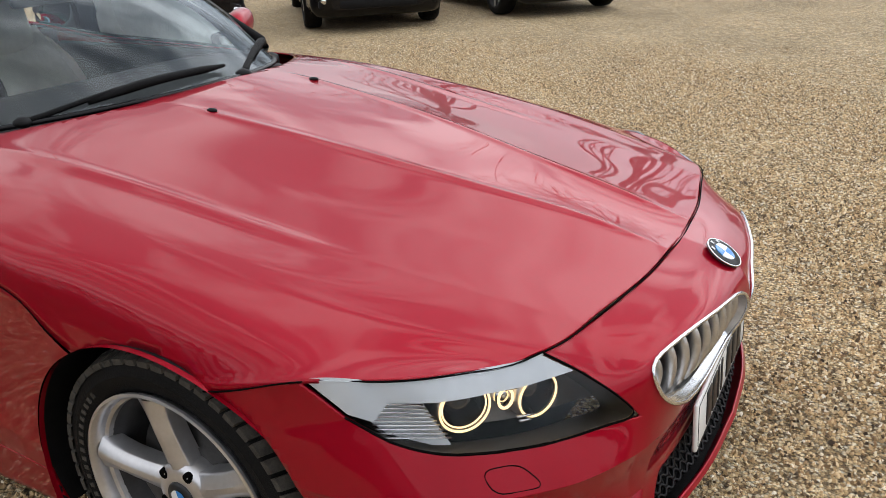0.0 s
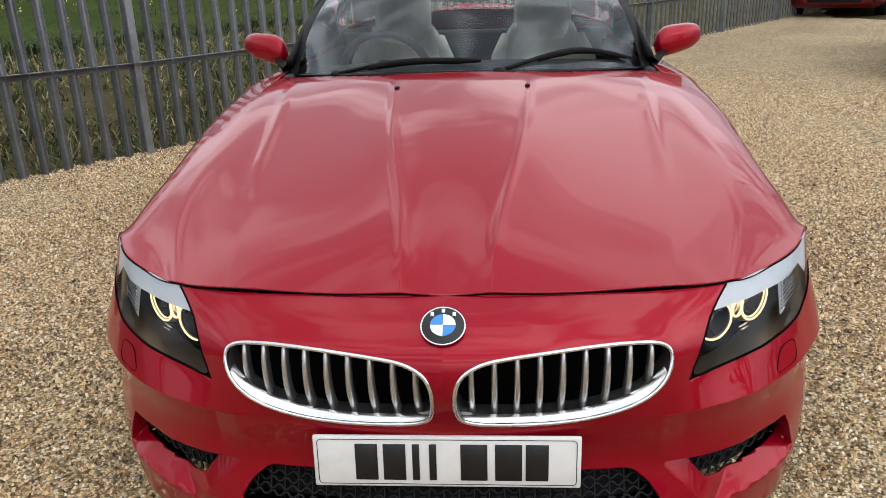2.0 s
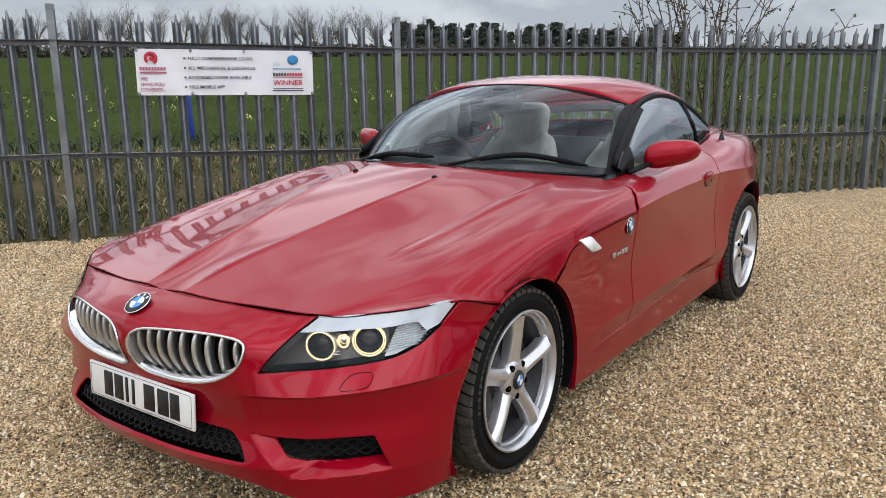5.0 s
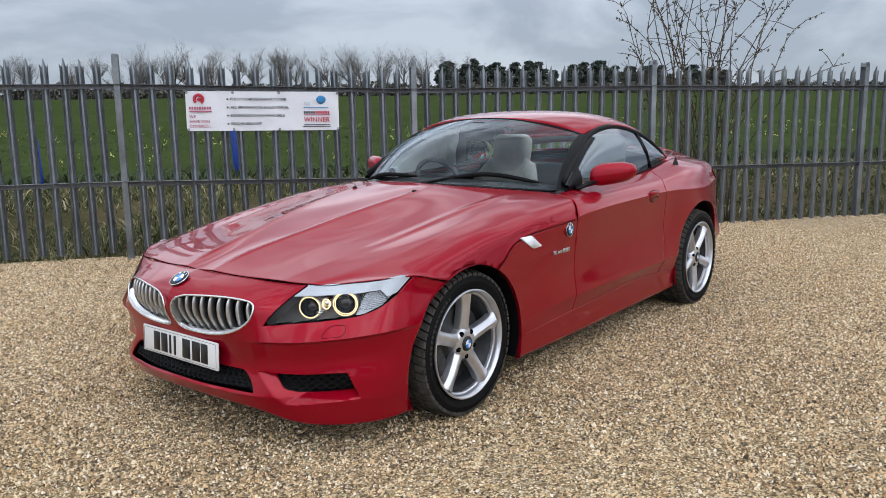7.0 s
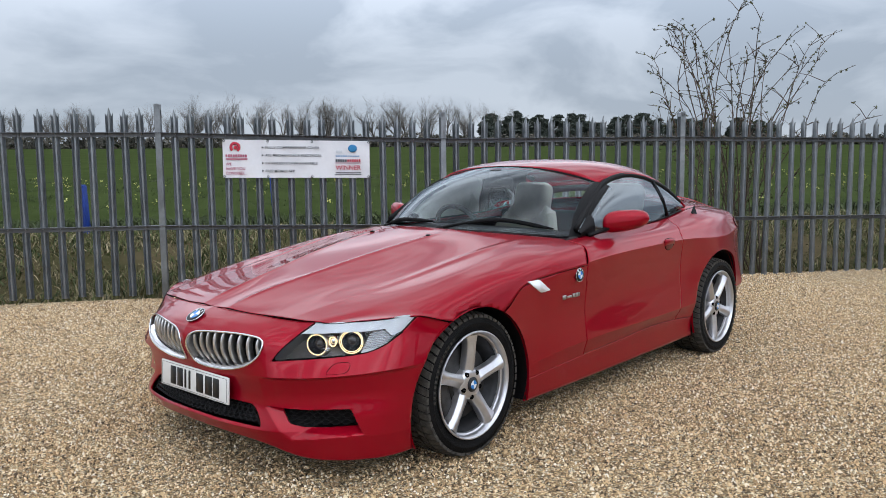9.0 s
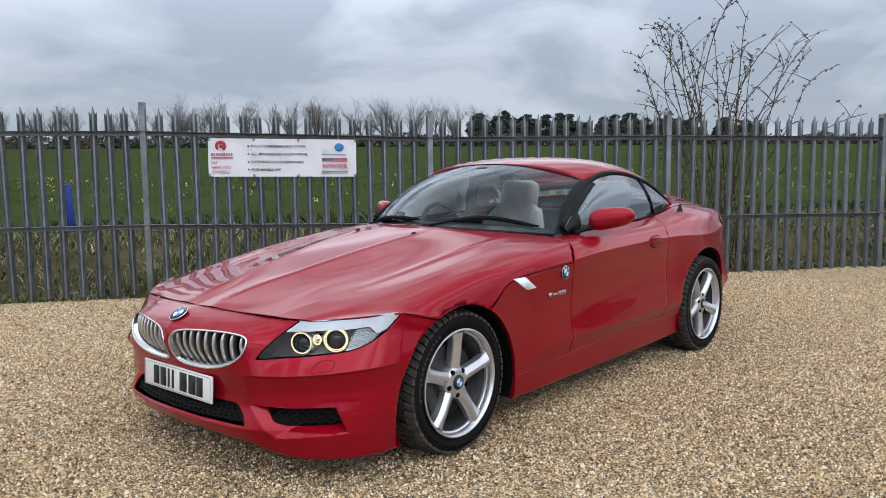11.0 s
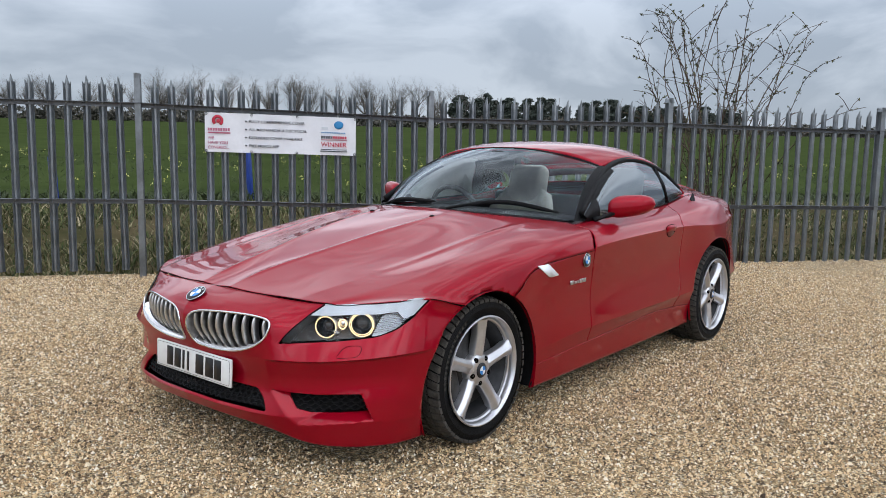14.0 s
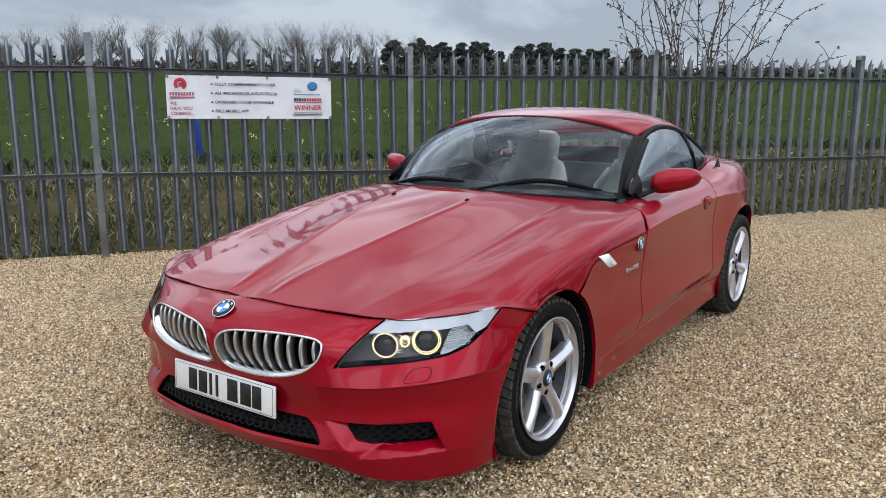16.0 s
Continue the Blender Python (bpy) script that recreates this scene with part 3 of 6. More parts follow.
LAMP = np.array([(0.466, 0.508), (0.552, 0.519), (0.635, 0.527), (0.708, 0.535), (0.758, 0.543), (0.795, 0.569), (0.815, 0.610), (0.8285, 0.66), (0.832, 0.70), (0.56, 0.70), (0.565, 0.652), (0.526, 0.610), (0.496, 0.560)])
fs = np.linspace(0, 1, 200)
ft = np.unique(np.round(np.concatenate([np.linspace(0, 1, 150), [0.54, 0.545, 0.55, 0.555, 0.56, 0.89, 0.90, 0.91]]), 5))
P_FRONT = front(fs, ft)
# recess of the fog inlet: crisp above and outside, sloping in from below and from the fin beside the mouth
yy, zz = P_FRONT[..., 1], P_FRONT[..., 2]


def inside(p, q, width):
    """How far the apron's points lie on the inner side of the line from p to q, as a share of width."""
    d = np.array([q[0] - p[0], q[1] - p[1]])
    d = d / np.linalg.norm(d)
    return ((yy - p[0]) * -d[1] + (zz - p[1]) * d[0]) / width


pocket = np.minimum.reduce([inside((0.72, 0.327), (0.43, 0.327), 0.007), inside((0.766, 0.225), (0.730, 0.327), 0.008), inside((0.566, 0.210), (0.752, 0.228), 0.034), inside((0.426, 0.327), (0.545, 0.205), 0.058)])
pocket = np.clip(pocket, 0, 1)
P_FRONT[..., 0] -= 0.052 * pocket
P_FRONT[..., 1] -= 0.014 * pocket * np.clip((yy - 0.6) / 0.15, 0, 1)
under = np.clip((ft - 0.551) / 0.016, 0, 1) * np.clip((0.80 - ft) / 0.16, 0, 1)
step = 0.016 * (under * under * (3 - 2 * under))[None, :] * np.clip((yy - 0.42) / 0.05, 0, 1) * np.clip((P_FRONT[..., 0] - 0.30) / 0.15, 0, 1)
P_FRONT[..., 0] -= 0.85 * step
P_FRONT[..., 1] -= 0.6 * step * np.clip((yy - 0.55) / 0.15, 0, 1)
APRON = outward(grid(P_FRONT, True))
F_PTS = P_FRONT.reshape(-1, 3)


def on_front(y, z):
    """The place on the apron seen at (y, z) from ahead."""
    d = (F_PTS[:, 1] - y) ** 2 + (F_PTS[:, 2] - z) ** 2
    i = np.argpartition(d, 6)[:6]
    w = 1 / (d[i] + 1e-7)
    return np.array([(F_PTS[i, 0] * w).sum() / w.sum(), y, z])


def yz(v):
    return np.stack([np.abs(v[:, 1]), v[:, 2]], 1)


apron = clip(APRON, lambda v: -poly_sd(yz(v), KIDNEY))
apron = clip(apron, lambda v: -poly_sd(yz(v), MOUTH))
apron = clip(apron, lambda v: -poly_sd(yz(v), FOG))
apron = clip(apron, lambda v: np.where(v[:, 0] > 0.28, -poly_sd(yz(v), LAMP), -1))
apron = clip(apron, lambda v: circle_sd(v, ARCH_F))
bumper = shell("front_bumper", both(apron), RED, car, "red front bumper with sculpted air inlets", 0.008, 35)
part("bumper_floor", both(grid(np.stack([np.stack([hermite(F_S, np.array(F_LOW), fs[:187]), hermite(F_S, np.array(F_LOW), fs[:187]) * np.array([0.86, 0.9, 1]) + np.array([0, 0, 0.012])], 1)], 0)[0])), BLACK, bumper)


def on_outline(o, lift=0.0):
    p = np.array([on_front(y, z) for y, z in o])
    p[:, 0] += lift
    return p


def lattice(outline, depth, pitch_y, pitch_z, wire):
    """A honeycomb of staggered slots inside an opening."""
    o = np.array(outline)
    y0, y1, z0, z1 = o[:, 0].min(), o[:, 0].max(), o[:, 1].min(), o[:, 1].max()
    geo = []
    z = z0
    row = 0
    while z <= z1 + 1e-6:
        ys = np.arange(y0, y1, pitch_y / 4)
        zs = z + 0.28 * pitch_z * np.where((np.arange(len(ys)) // 2 + row) % 2, 1, -1)
        run = []
        for a, b in zip(ys, zs):
            if poly_sd([(a, b)], o)[0] < 0.004:
                run.append(on_front(abs(a), b) * np.array([1, 1 if a >= 0 else -1, 1]) - np.array([depth, 0, 0]))
            elif len(run) > 2:
                geo.append(tube(run, wire, 4))
                run = []
            else:
                run = []
        if len(run) > 2:
            geo.append(tube(run, wire, 4))
        z += pitch_z
        row += 1
    for k, a in enumerate(np.arange(y0, y1, pitch_y)):
        run = [on_front(abs(a), b) * np.array([1, 1 if a >= 0 else -1, 1]) - np.array([depth, 0, 0]) for b in np.arange(z0, z1, 0.008) if poly_sd([(a, b)], o)[0] < 0]
        if len(run) > 2:
            geo.append(tube(run, wire * 0.8, 4))
    return join(*geo)


backing = clip(grid(P_FRONT, True), lambda v: poly_sd(yz(v), MOUTH) - 0.02)
lower = part("lower_grille", join(*[moved(side(backing, s), Matrix.Translation((-0.07, 0, 0))) for s in (1, -1)]), BLACK, car, "black honeycomb lower air intake")
part("mesh", lattice(MOUTH, 0.022, 0.030, 0.0128, 0.0034), MESH, lower)
for s in (1, -1):
    fb = clip(grid(P_FRONT, True), lambda v: poly_sd(yz(v), FOG) - 0.015)
    inlet = part("fog_inlet", moved(side(fb, s), Matrix.Translation((-0.045, -0.02 * s, 0))), BLACK, car, "black mesh corner air inlet")
    part("mesh", side(lattice(FOG, 0.012, 0.030, 0.0128, 0.0030), s), MESH, inlet)
    # kidney grille
    kb = clip(grid(P_FRONT, True), lambda v: poly_sd(yz(v), KIDNEY) - 0.012)
    kidney = part("kidney_grille", moved(side(kb, s), Matrix.Translation((-0.075, 0, 0))), SEAL, car, "chrome-framed kidney grille with upright silver slats")
    rim = on_outline(KIDNEY, 0.003)
    part("frame", side(tube(rim, 0.0042, 8, True, 1.0, (1, 0, 0)), s), CHROME, kidney, "bright chrome surround")
    wall = [np.stack([p + np.array([0.002, 0, 0]), p - np.array([0.030, 0, 0]), p - np.array([0.072, 0, 0])]) for p in on_outline(KIDNEY * np.array([0.985, 0.995]) + np.array([0.0035, 0.0026]))]
    wall.append(wall[0])
    part("sleeve", side(grid(np.array(wall)), s), SATIN, kidney)
    for k in range(9):
        y = 0.052 + k * 0.0425
        zs = [z for z in np.arange(0.44, 0.61, 0.002) if poly_sd([(y, z)], KIDNEY)[0] < -0.003]
        zs = np.linspace(zs[0], zs[-1], 14)
        u = np.linspace(0, 1, 14)
        ctr = np.array([on_front(y, z) for z in zs]) - np.stack([0.010 + 0.020 * (1 - u) ** 2, 0 * u, 0 * u], 1)
        rings = []
        for c, w in zip(ctr, u):
            t = 0.0050 + 0.0016 * (1 - w)
            rings.append(c + np.array([(-0.030, -t * 0.8, 0), (-0.006, -t, 0), (0.0, -t * 0.4, 0), (0.0, t * 0.4, 0), (-0.006, t, 0), (-0.030, t * 0.8, 0)]))
        part("slat", side(grid(np.concatenate([np.array(rings), np.array(rings)[:, :1]], 1)), s), SATIN, kidney)
    # chrome tray along the foot of the grille
    low = np.array([p for p in KIDNEY if p[1] < 0.535 and p[0] > 0.03])
    low = low[np.argsort(low[:, 0])]
    a = on_outline(low, 0.004)
    b = on_outline(low + np.array([-0.005, 0.014]), -0.020)
    part("sill", side(grid(np.stack([a, (a + b) / 2 + np.array([0.004, 0, 0.001]), b], 1)), s), CHROME, kidney)
    # headlamp
    lens_geo = clip(clip(APRON, lambda v: np.where(v[:, 0] > 0.28, poly_sd(yz(v), LAMP) + 0.003, 1)), lambda v: 0.285 - v[:, 0])
    lamp = part("headlight", moved(side(lens_geo, s), Matrix.Translation((-0.085, -0.078 * s, -0.025))), LAMP_DARK, car, "clear headlight with two glowing amber rings")
    path = np.concatenate([LAMP[-3:], LAMP[:7]])
    for _ in range(2):
        path = np.concatenate([path[:1]] + [np.stack([0.75 * p + 0.25 * q, 0.25 * p + 0.75 * q]) for p, q in zip(path[:-1], path[1:])] + [path[-1:]])
    foot = np.array([on_front(*p) for p in path])
    lip = np.array([[p + np.array([-0.004, -0.003, 0]), p + np.array([-0.03, -0.03, -0.022]), p + np.array([-0.085, -0.075, -0.055])] for p in foot])
    part("bucket", side(grid(lip), s), LAMP_DARK, lamp)
    rim_top = np.array([on_hood(y) - np.array([0, 0, 0.004]) for y in np.linspace(0.566, 0.826, 26)])
    top_line = hermite(F_S, np.array(F_TOP), np.linspace(0.5, 0.95, 80))
    rim_low = np.stack([np.interp(rim_top[:, 1], top_line[:, 1], top_line[:, k]) for k in range(3)], 1) - np.array([0.002, 0.002, 0.005])
    part("seal", side(join(tube(foot, 0.0020, 6), tube(rim_top + np.array([0, 0, 0.001]), 0.0018, 6)), s), SEAL, lamp)
    part("brow_edge", outward(side(grid(np.stack([rim_top, (rim_top + rim_low) / 2 + np.array([0.002, 0.002, 0]), rim_low], 1)), s)), BROW, lamp)
    ln = part("lens", side(lens_geo, s), LENS, lamp, "clear plastic lens")
    ln.visible_shadow = False
    brow = clip(lens_geo, lambda v: poly_sd(yz(v), [(0.532, 0.611), (0.612, 0.614), (0.667, 0.619), (0.733, 0.620), (0.775, 0.626), (0.797, 0.6), (0.817, 0.615), (0.85, 0.72), (0.5, 0.72)]) + 0.001)
    part("brow", offset(side(brow, s), -0.004), BROW, lamp, "pale silver brow strip")
    for c, r, turn in (((0.582, 0.553, 0.560), 0.0405, -62), ((0.494, 0.656, 0.571), 0.0455, -50)):
        base = Matrix.Translation(c) @ Matrix.Rotation(radians(turn), 4, "Z")
        an = np.linspace(0, 2 * math.pi, 48, endpoint=False)
        part("projector", side(moved(lathe([(r * 0.97, 0.0), (r * 0.90, -0.004), (r * 0.74, -0.030), (r * 0.66, -0.034), (0, -0.036)], 36), base), s), GLOSS_BLACK, lamp)
        part("glass_ball", side(moved(ball(r * 0.60, 0.020, r * 0.60, (0, -0.030, 0), 24, 12), base), s), PROJECTOR, lamp)
        part("ring", side(moved(tube(np.stack([r * np.cos(an), 0 * an + 0.006, r * np.sin(an)], 1), 0.0021, 8, True, 1.0, (0, 1, 0)), base), s), GLOW, lamp, "glowing amber light ring")
        if r > 0.043:
            part("ring", side(moved(tube(np.stack([0.88 * r * np.cos(an), 0 * an + 0.002, 0.88 * r * np.sin(an)], 1), 0.0016, 8, True, 1.0, (0, 1, 0)), base), s), GLOW, lamp, "glowing amber light ring")
        part("collar", side(moved(lathe([(r * 0.97, 0.002), (r * 1.10, 0.001), (r * 1.20, -0.012), (r * 1.22, -0.05)], 36), base), s), SATIN, lamp)
    refl = clip(lens_geo, lambda v: poly_sd(yz(v), [(0.740, 0.549), (0.760, 0.552), (0.795, 0.580), (0.812, 0.612), (0.795, 0.640), (0.746, 0.616)]))
    part("indicator", offset(side(refl, s), -0.034), BROW, lamp, "ribbed clear indicator reflector")
    for k in range(10):
        u = np.linspace(0, 1, 10)
        z = 0.551 + 0.0068 * k
        row = np.array([on_front(0.738 + (0.064 - 0.001 * k) * q + 0.001 * k, z + 0.012 * q) for q in u]) + np.array([-0.020, -0.020, 0])
        part("rib", side(tube(row, 0.0022, 5, False, 0.7), s), CHROME, lamp)
    an = np.linspace(0, 2 * math.pi, 24, endpoint=False)
    base = Matrix.Translation((0.546, 0.606, 0.574)) @ Matrix.Rotation(radians(-56), 4, "Z")
    part("link_ring", side(moved(tube(np.stack([0.014 * np.cos(an), 0 * an + 0.004, 0.019 * np.sin(an)], 1), 0.0028, 6, True, 1.0, (0, 1, 0)), base), s), GLOW, lamp)
    part("link_boss", side(moved(lathe([(0, 0.002), (0.008, 0.0), (0.017, -0.004), (0.019, -0.03)], 20), base), s), CHROME, lamp)
    for y0, y1, z in ((0.626, 0.646, 0.596), (0.628, 0.652, 0.552), (0.634, 0.652, 0.546)):
        bar = np.array([on_front(y, z + 0.1 * (y - y0)) for y in np.linspace(y0, y1, 5)]) + np.array([-0.030, -0.028, 0])
        part("accent", side(tube(bar, 0.0022, 6), s), CHROME, lamp, "small bright accent bar")
    # washer cover
    wc = eased([(0.684, 0.512), (0.729, 0.513), (0.731, 0.474), (0.668, 0.469)], 0.016)
    part("washer_cover", side(tube(on_outline(wc, 0.0), 0.0011, 5, True), s), SEAL, bumper)

# number plate: blank bars stand for the characters
tilt = pose(0.803, 0, 0.364, 0, -3, 0)
plate = part("number_plate", moved(box(0.010, 0.522, 0.112, 0.004), tilt), PLATE_WHITE, car, "white number plate with black bars")
part("border", moved(tube([(0.0055, a, b) for a, b in rounded([(-0.252, -0.049), (-0.23, -0.049), (0.23, -0.049), (0.252, -0.049), (0.252, -0.03), (0.252, 0.03), (0.252, 0.049), (0.23, 0.049), (-0.23, 0.049), (-0.252, 0.049), (-0.252, 0.03), (-0.252, -0.03)], 2)], 0.0008, 4, True, 1, (1, 0, 0)), tilt), INK, plate)
for y in (-0.160, -0.105, -0.063, -0.030, 0.050, 0.117, 0.172):
    wide = 0.014 if y in (-0.063, -0.030) else (0.052 if y in (0.050, 0.117) else 0.044)
    part("bar", moved(box(0.003, wide, 0.079, 0.001, (0.0060, y + 0.004, 0), 1), tilt), INK, plate)


def roundel(at, r, parent):
    """A round enamel badge: black rim, quartered blue and white middle. at: pose with the y axis pointing out."""
    b = part("badge", moved(lathe([(0, 0.003), (r * 0.95, 0.0025), (r, 0.0), (r, -0.004)], 40), at), INK, parent, "round badge with blue and white quarters")
    an = np.linspace(0, 2 * math.pi, 40, endpoint=False)
    part("rim", moved(tube(np.stack([r * np.cos(an), 0 * an + 0.001, r * np.sin(an)], 1), r * 0.045, 6, True, 1, (0, 1, 0)), at), CHROME, b)
    for k in range(4):
        a = np.linspace(k * math.pi / 2, (k + 1) * math.pi / 2, 10)
        v = np.concatenate([[(0, 0.0045, 0)], np.stack([0.58 * r * np.cos(a), 0 * a + 0.0045, 0.58 * r * np.sin(a)], 1), np.stack([0.58 * r * np.cos(a), 0 * a + 0.002, 0.58 * r * np.sin(a)], 1)])
        f = [(0, i + 2, i + 1) for i in range(9)] + [(i + 1, i + 2, i + 12, i + 11) for i in range(9)]
        part("quarter", moved((v, f), at), BLUE if k % 2 else WHITE, b, smooth=False)
    for a in (50, 90, 130):
        q = radians(a)
        part("mark", moved(box(r * 0.16, 0.001, r * 0.22, 0, (0.78 * r * math.cos(q), 0.0035, 0.78 * r * math.sin(q)), 1), at), WHITE, b)
    return b


roundel(Matrix.Translation((0.782, 0, 0.644)) @ Matrix(((0, 0.52, -0.854, 0), (1, 0, 0, 0), (0, 0.854, 0.52, 0), (0, 0, 0, 1))), 0.041, car)

# flanks
def door_rear(z):
    return -1.985 - 0.11 * np.clip((z - 0.80) / 0.12, 0, 1) ** 1.5 + 0.05 * np.clip((0.5 - z) / 0.2, 0, 1) ** 2


sv = np.unique(np.round(np.concatenate([np.linspace(0, 1, 66), [S_V[2] - 0.008, S_V[2] + 0.008, S_V[4] - 0.006, S_V[4] + 0.006, S_V[2], S_V[4]]]), 5))
FLANK = outward(grid(flank(np.linspace(0.30, -3.34, 220), sv), True))
fender = clip(FLANK, lambda v: v[:, 2] - B_Z6(v[:, 0]) + 0.002)
fender = clip(fender, lambda v: door_front(v[:, 2]) + 0.002 - v[:, 0])
fender = clip(fender, lambda v: v[:, 0] + 0.2)
fender = clip(fender, lambda v: circle_sd(v, ARCH_F))
fender = clip(fender, lambda v: S_Z5(v[:, 0]) + 0.0015 - v[:, 2])
door = clip(FLANK, lambda v: v[:, 0] - door_front(v[:, 2]) + 0.002)
door = clip(door, lambda v: door_rear(v[:, 2]) + 0.002 - v[:, 0])
door = clip(door, lambda v: S_Z5(v[:, 0]) + 0.0015 - v[:, 2])
sill = clip(FLANK, lambda v: v[:, 2] - S_Z5(v[:, 0]) + 0.0015)
sill = clip(sill, lambda v: circle_sd(v, ARCH_F))
sill = clip(clip(sill, lambda v: circle_sd(v, ARCH_R)), lambda v: np.where((v[:, 0] > 0.0) | (v[:, 0] < -2.5), 1, -1))
quarter = clip(FLANK, lambda v: v[:, 0] - door_rear(v[:, 2]) + 0.002)
quarter = clip(quarter, lambda v: circle_sd(v, ARCH_R))
quarter = clip(quarter, lambda v: np.where(v[:, 0] > -2.5, S_Z5(v[:, 0]) + 0.0015 - v[:, 2], -1))
WAIST = [(x, float(S_Y0(x)), float(S_Z0(x))) for x in np.linspace(-1.02, -2.36, 40)]
# upper line of the side glass
G_X = (-1.05, -1.25, -1.45, -1.60, -1.82, -2.05, -2.25, -2.36)
G_Z = spline(G_X, (0.905, 1.030, 1.138, 1.176, 1.186, 1.148, 1.070, 0.985))
G_Y = spline(G_X, (0.706, 0.664, 0.628, 0.620, 0.620, 0.628, 0.655, 0.690))


def arch_lip(arch, y_at, a0, a1):
    a = np.linspace(radians(a0), radians(a1), 50)
    p = np.stack([arch[0] + arch[2] * np.cos(a), 0 * a, arch[1] + arch[2] * np.sin(a)], 1)
    p[:, 1] = y_at(p[:, 0])
    inner = p.copy()
    inner[:, 1] -= 0.012
    deep = p * np.array([1, 0, 1]) + np.array([0, 0.56, 0])
    return grid(np.stack([p, inner], 1), True), grid(np.stack([inner, deep], 1), True)


for s in (1, -1):
    part("fender", side(fender, s), RED, car, "red fender panel behind the front wheel", sharp=40)
    dr = shell("door", side(door, s), RED, car, "red door with a rising lower crease", 0.005, 40)
    shell("side_skirt", side(sill, s), RED, car, "", 0.01, 40)
    shell("rear_quarter", side(quarter, s), RED, car, "red rear wing", 0.005, 40)
    for arch, ys, a0, a1 in ((ARCH_F, spline((0.36, 0.15, -0.04, -0.25, -0.43), (0.832, 0.866, 0.872, 0.866, 0.858)), -21, 196), (ARCH_R, spline((-2.15, -2.35, -2.55, -2.75, -2.92), (0.868, 0.892, 0.896, 0.886, 0.842)), -20, 200)):
        lipg, liner = arch_lip(arch, ys, a0, a1)
        part("arch_lip", side(lipg, s), RED, car)
        part("wheel_arch_liner", side(liner, s), BLACK, car)
    # gaps between the panels
    gaps = [[(x, float(B_Y6(x)) - 0.0005, float(B_Z6(x)) - 0.001) for x in np.linspace(-0.25, -0.885, 30)],
            [(x, float(B_Y6(x)) + 0.001, float(B_Z6(x)) - 0.001) for x in np.linspace(0.30, 0.115, 12)]]
    for g in gaps:
        part("panel_gap", side(tube(g, 0.0017, 5), s), SEAL, car)
    # silver gill, side badge, model bars
    gl = [(-0.395, 0.868, 0.724), (-0.482, 0.871, 0.725), (-0.572, 0.873, 0.665), (-0.502, 0.8715, 0.661)]
    gv = eased(gl, 0.010)
    n = len(gv)
    part("gill", side((np.concatenate([gv + (0, 0.004, 0), gv + (0, -0.006, 0)]), [tuple(range(n))] + [(i, i + n, (i + 1) % n + n, (i + 1) % n) for i in range(n)]), s), WHITE, car, "pale silver side gill")
    at = Matrix.Translation((-0.815, 0.884, 0.712))
    roundel(at if s > 0 else Matrix.Translation((-0.815, -0.884, 0.712)) @ Matrix.Rotation(math.pi, 4, "Z"), 0.034, car)
    for k, (x, w) in enumerate(((-0.700, 0.030), (-0.735, 0.020), (-0.758, 0.016), (-0.785, 0.022), (-0.812, 0.022), (-0.832, 0.006))):
        part("model_bar", side(box(w, 0.004, 0.020 if k in (0, 3, 4, 5) else 0.012, 0.001, (x, 0.8715 - 0.0015, 0.612 - (0.002 if k in (1, 2) else 0)), 1), s), SATIN, car)
    # door handle: a flap over a finger cup
    cup = rounded([(-1.735, 0.812), (-1.80, 0.822), (-1.875, 0.812), (-1.872, 0.788), (-1.83, 0.756), (-1.785, 0.748), (-1.75, 0.768)], 3)
    cup3 = np.array([(x, float(np.interp(z, (0.74, 0.79, 0.83), (0.8735, 0.8775, 0.8745))), z) for x, z in cup])
    part("handle_cup", side(tube(cup3, 0.0020, 6, True, 1, (0, 1, 0)), s), SEAL, dr)
    # shade in the red cup is painted as a darker red bowl
    part("handle_bowl_shade", side(ball(0.050, 0.004, 0.024, (-1.803, 0.8755, 0.776)), s), MAROON, dr)
    flap = np.array([[(x, 0.8785 + 0.013 * math.sin(math.pi * u) ** 0.6 * math.sin(math.pi * (0.15 + 0.75 * w)), 0.818 - 0.034 * w - 0.006 * (2 * u - 1) ** 2) for w in np.linspace(0, 1, 9)] for u, x in zip(np.linspace(0, 1, 16), np.linspace(-1.738, -1.870, 16))])
    part("handle", side(outward(grid(flap)), s), RED, dr, "red flap door handle")
    # side glass and its black frame
    u = np.linspace(0, 1, 40)
    w = np.linspace(0, 1, 14)
    xs = np.linspace(-1.06, -2.34, 40)
    lo = np.stack([xs, S_Y0(xs) - 0.004, S_Z0(xs) + 0.004], 1)
    hi = np.stack([xs, G_Y(xs), G_Z(xs)], 1)
    hi[:, 2] = np.maximum(hi[:, 2], lo[:, 2] + 0.002)
    gp = lo[:, None] * (1 - w)[None, :, None] + hi[:, None] * w[None, :, None]
    gp[..., 1] += 0.018 * np.sin(math.pi * w)[None, :]
    sg = part("side_window", outward(side(grid(gp, False), s)), SIDE_GLASS, car, "tinted side window with black frame")
    sg.visible_shadow = False
    part("window_frame", side(tube(hi, np.interp(np.arange(40), (0, 4, 12, 15, 39), (0.014, 0.014, 0.013, 0.011, 0.010)), 8, False, 1.6), s), BLACK, sg)
    part("waist_strip", side(tube(lo, 0.006, 6), s), BLACK, sg)
    part("divider", side(tube([(-2.105, 0.712, 0.925), (-2.085, 0.69, 1.03), (-2.06, 0.632, 1.145)], 0.008, 6, False, 1.5), s), GLOSS_BLACK, sg)
    # mirror
    cx, cy, cz = -1.305, 0.862, 0.948
    mu, mv = np.linspace(-1, 1, 22), np.linspace(0, 2 * math.pi, 24)
    hous = []
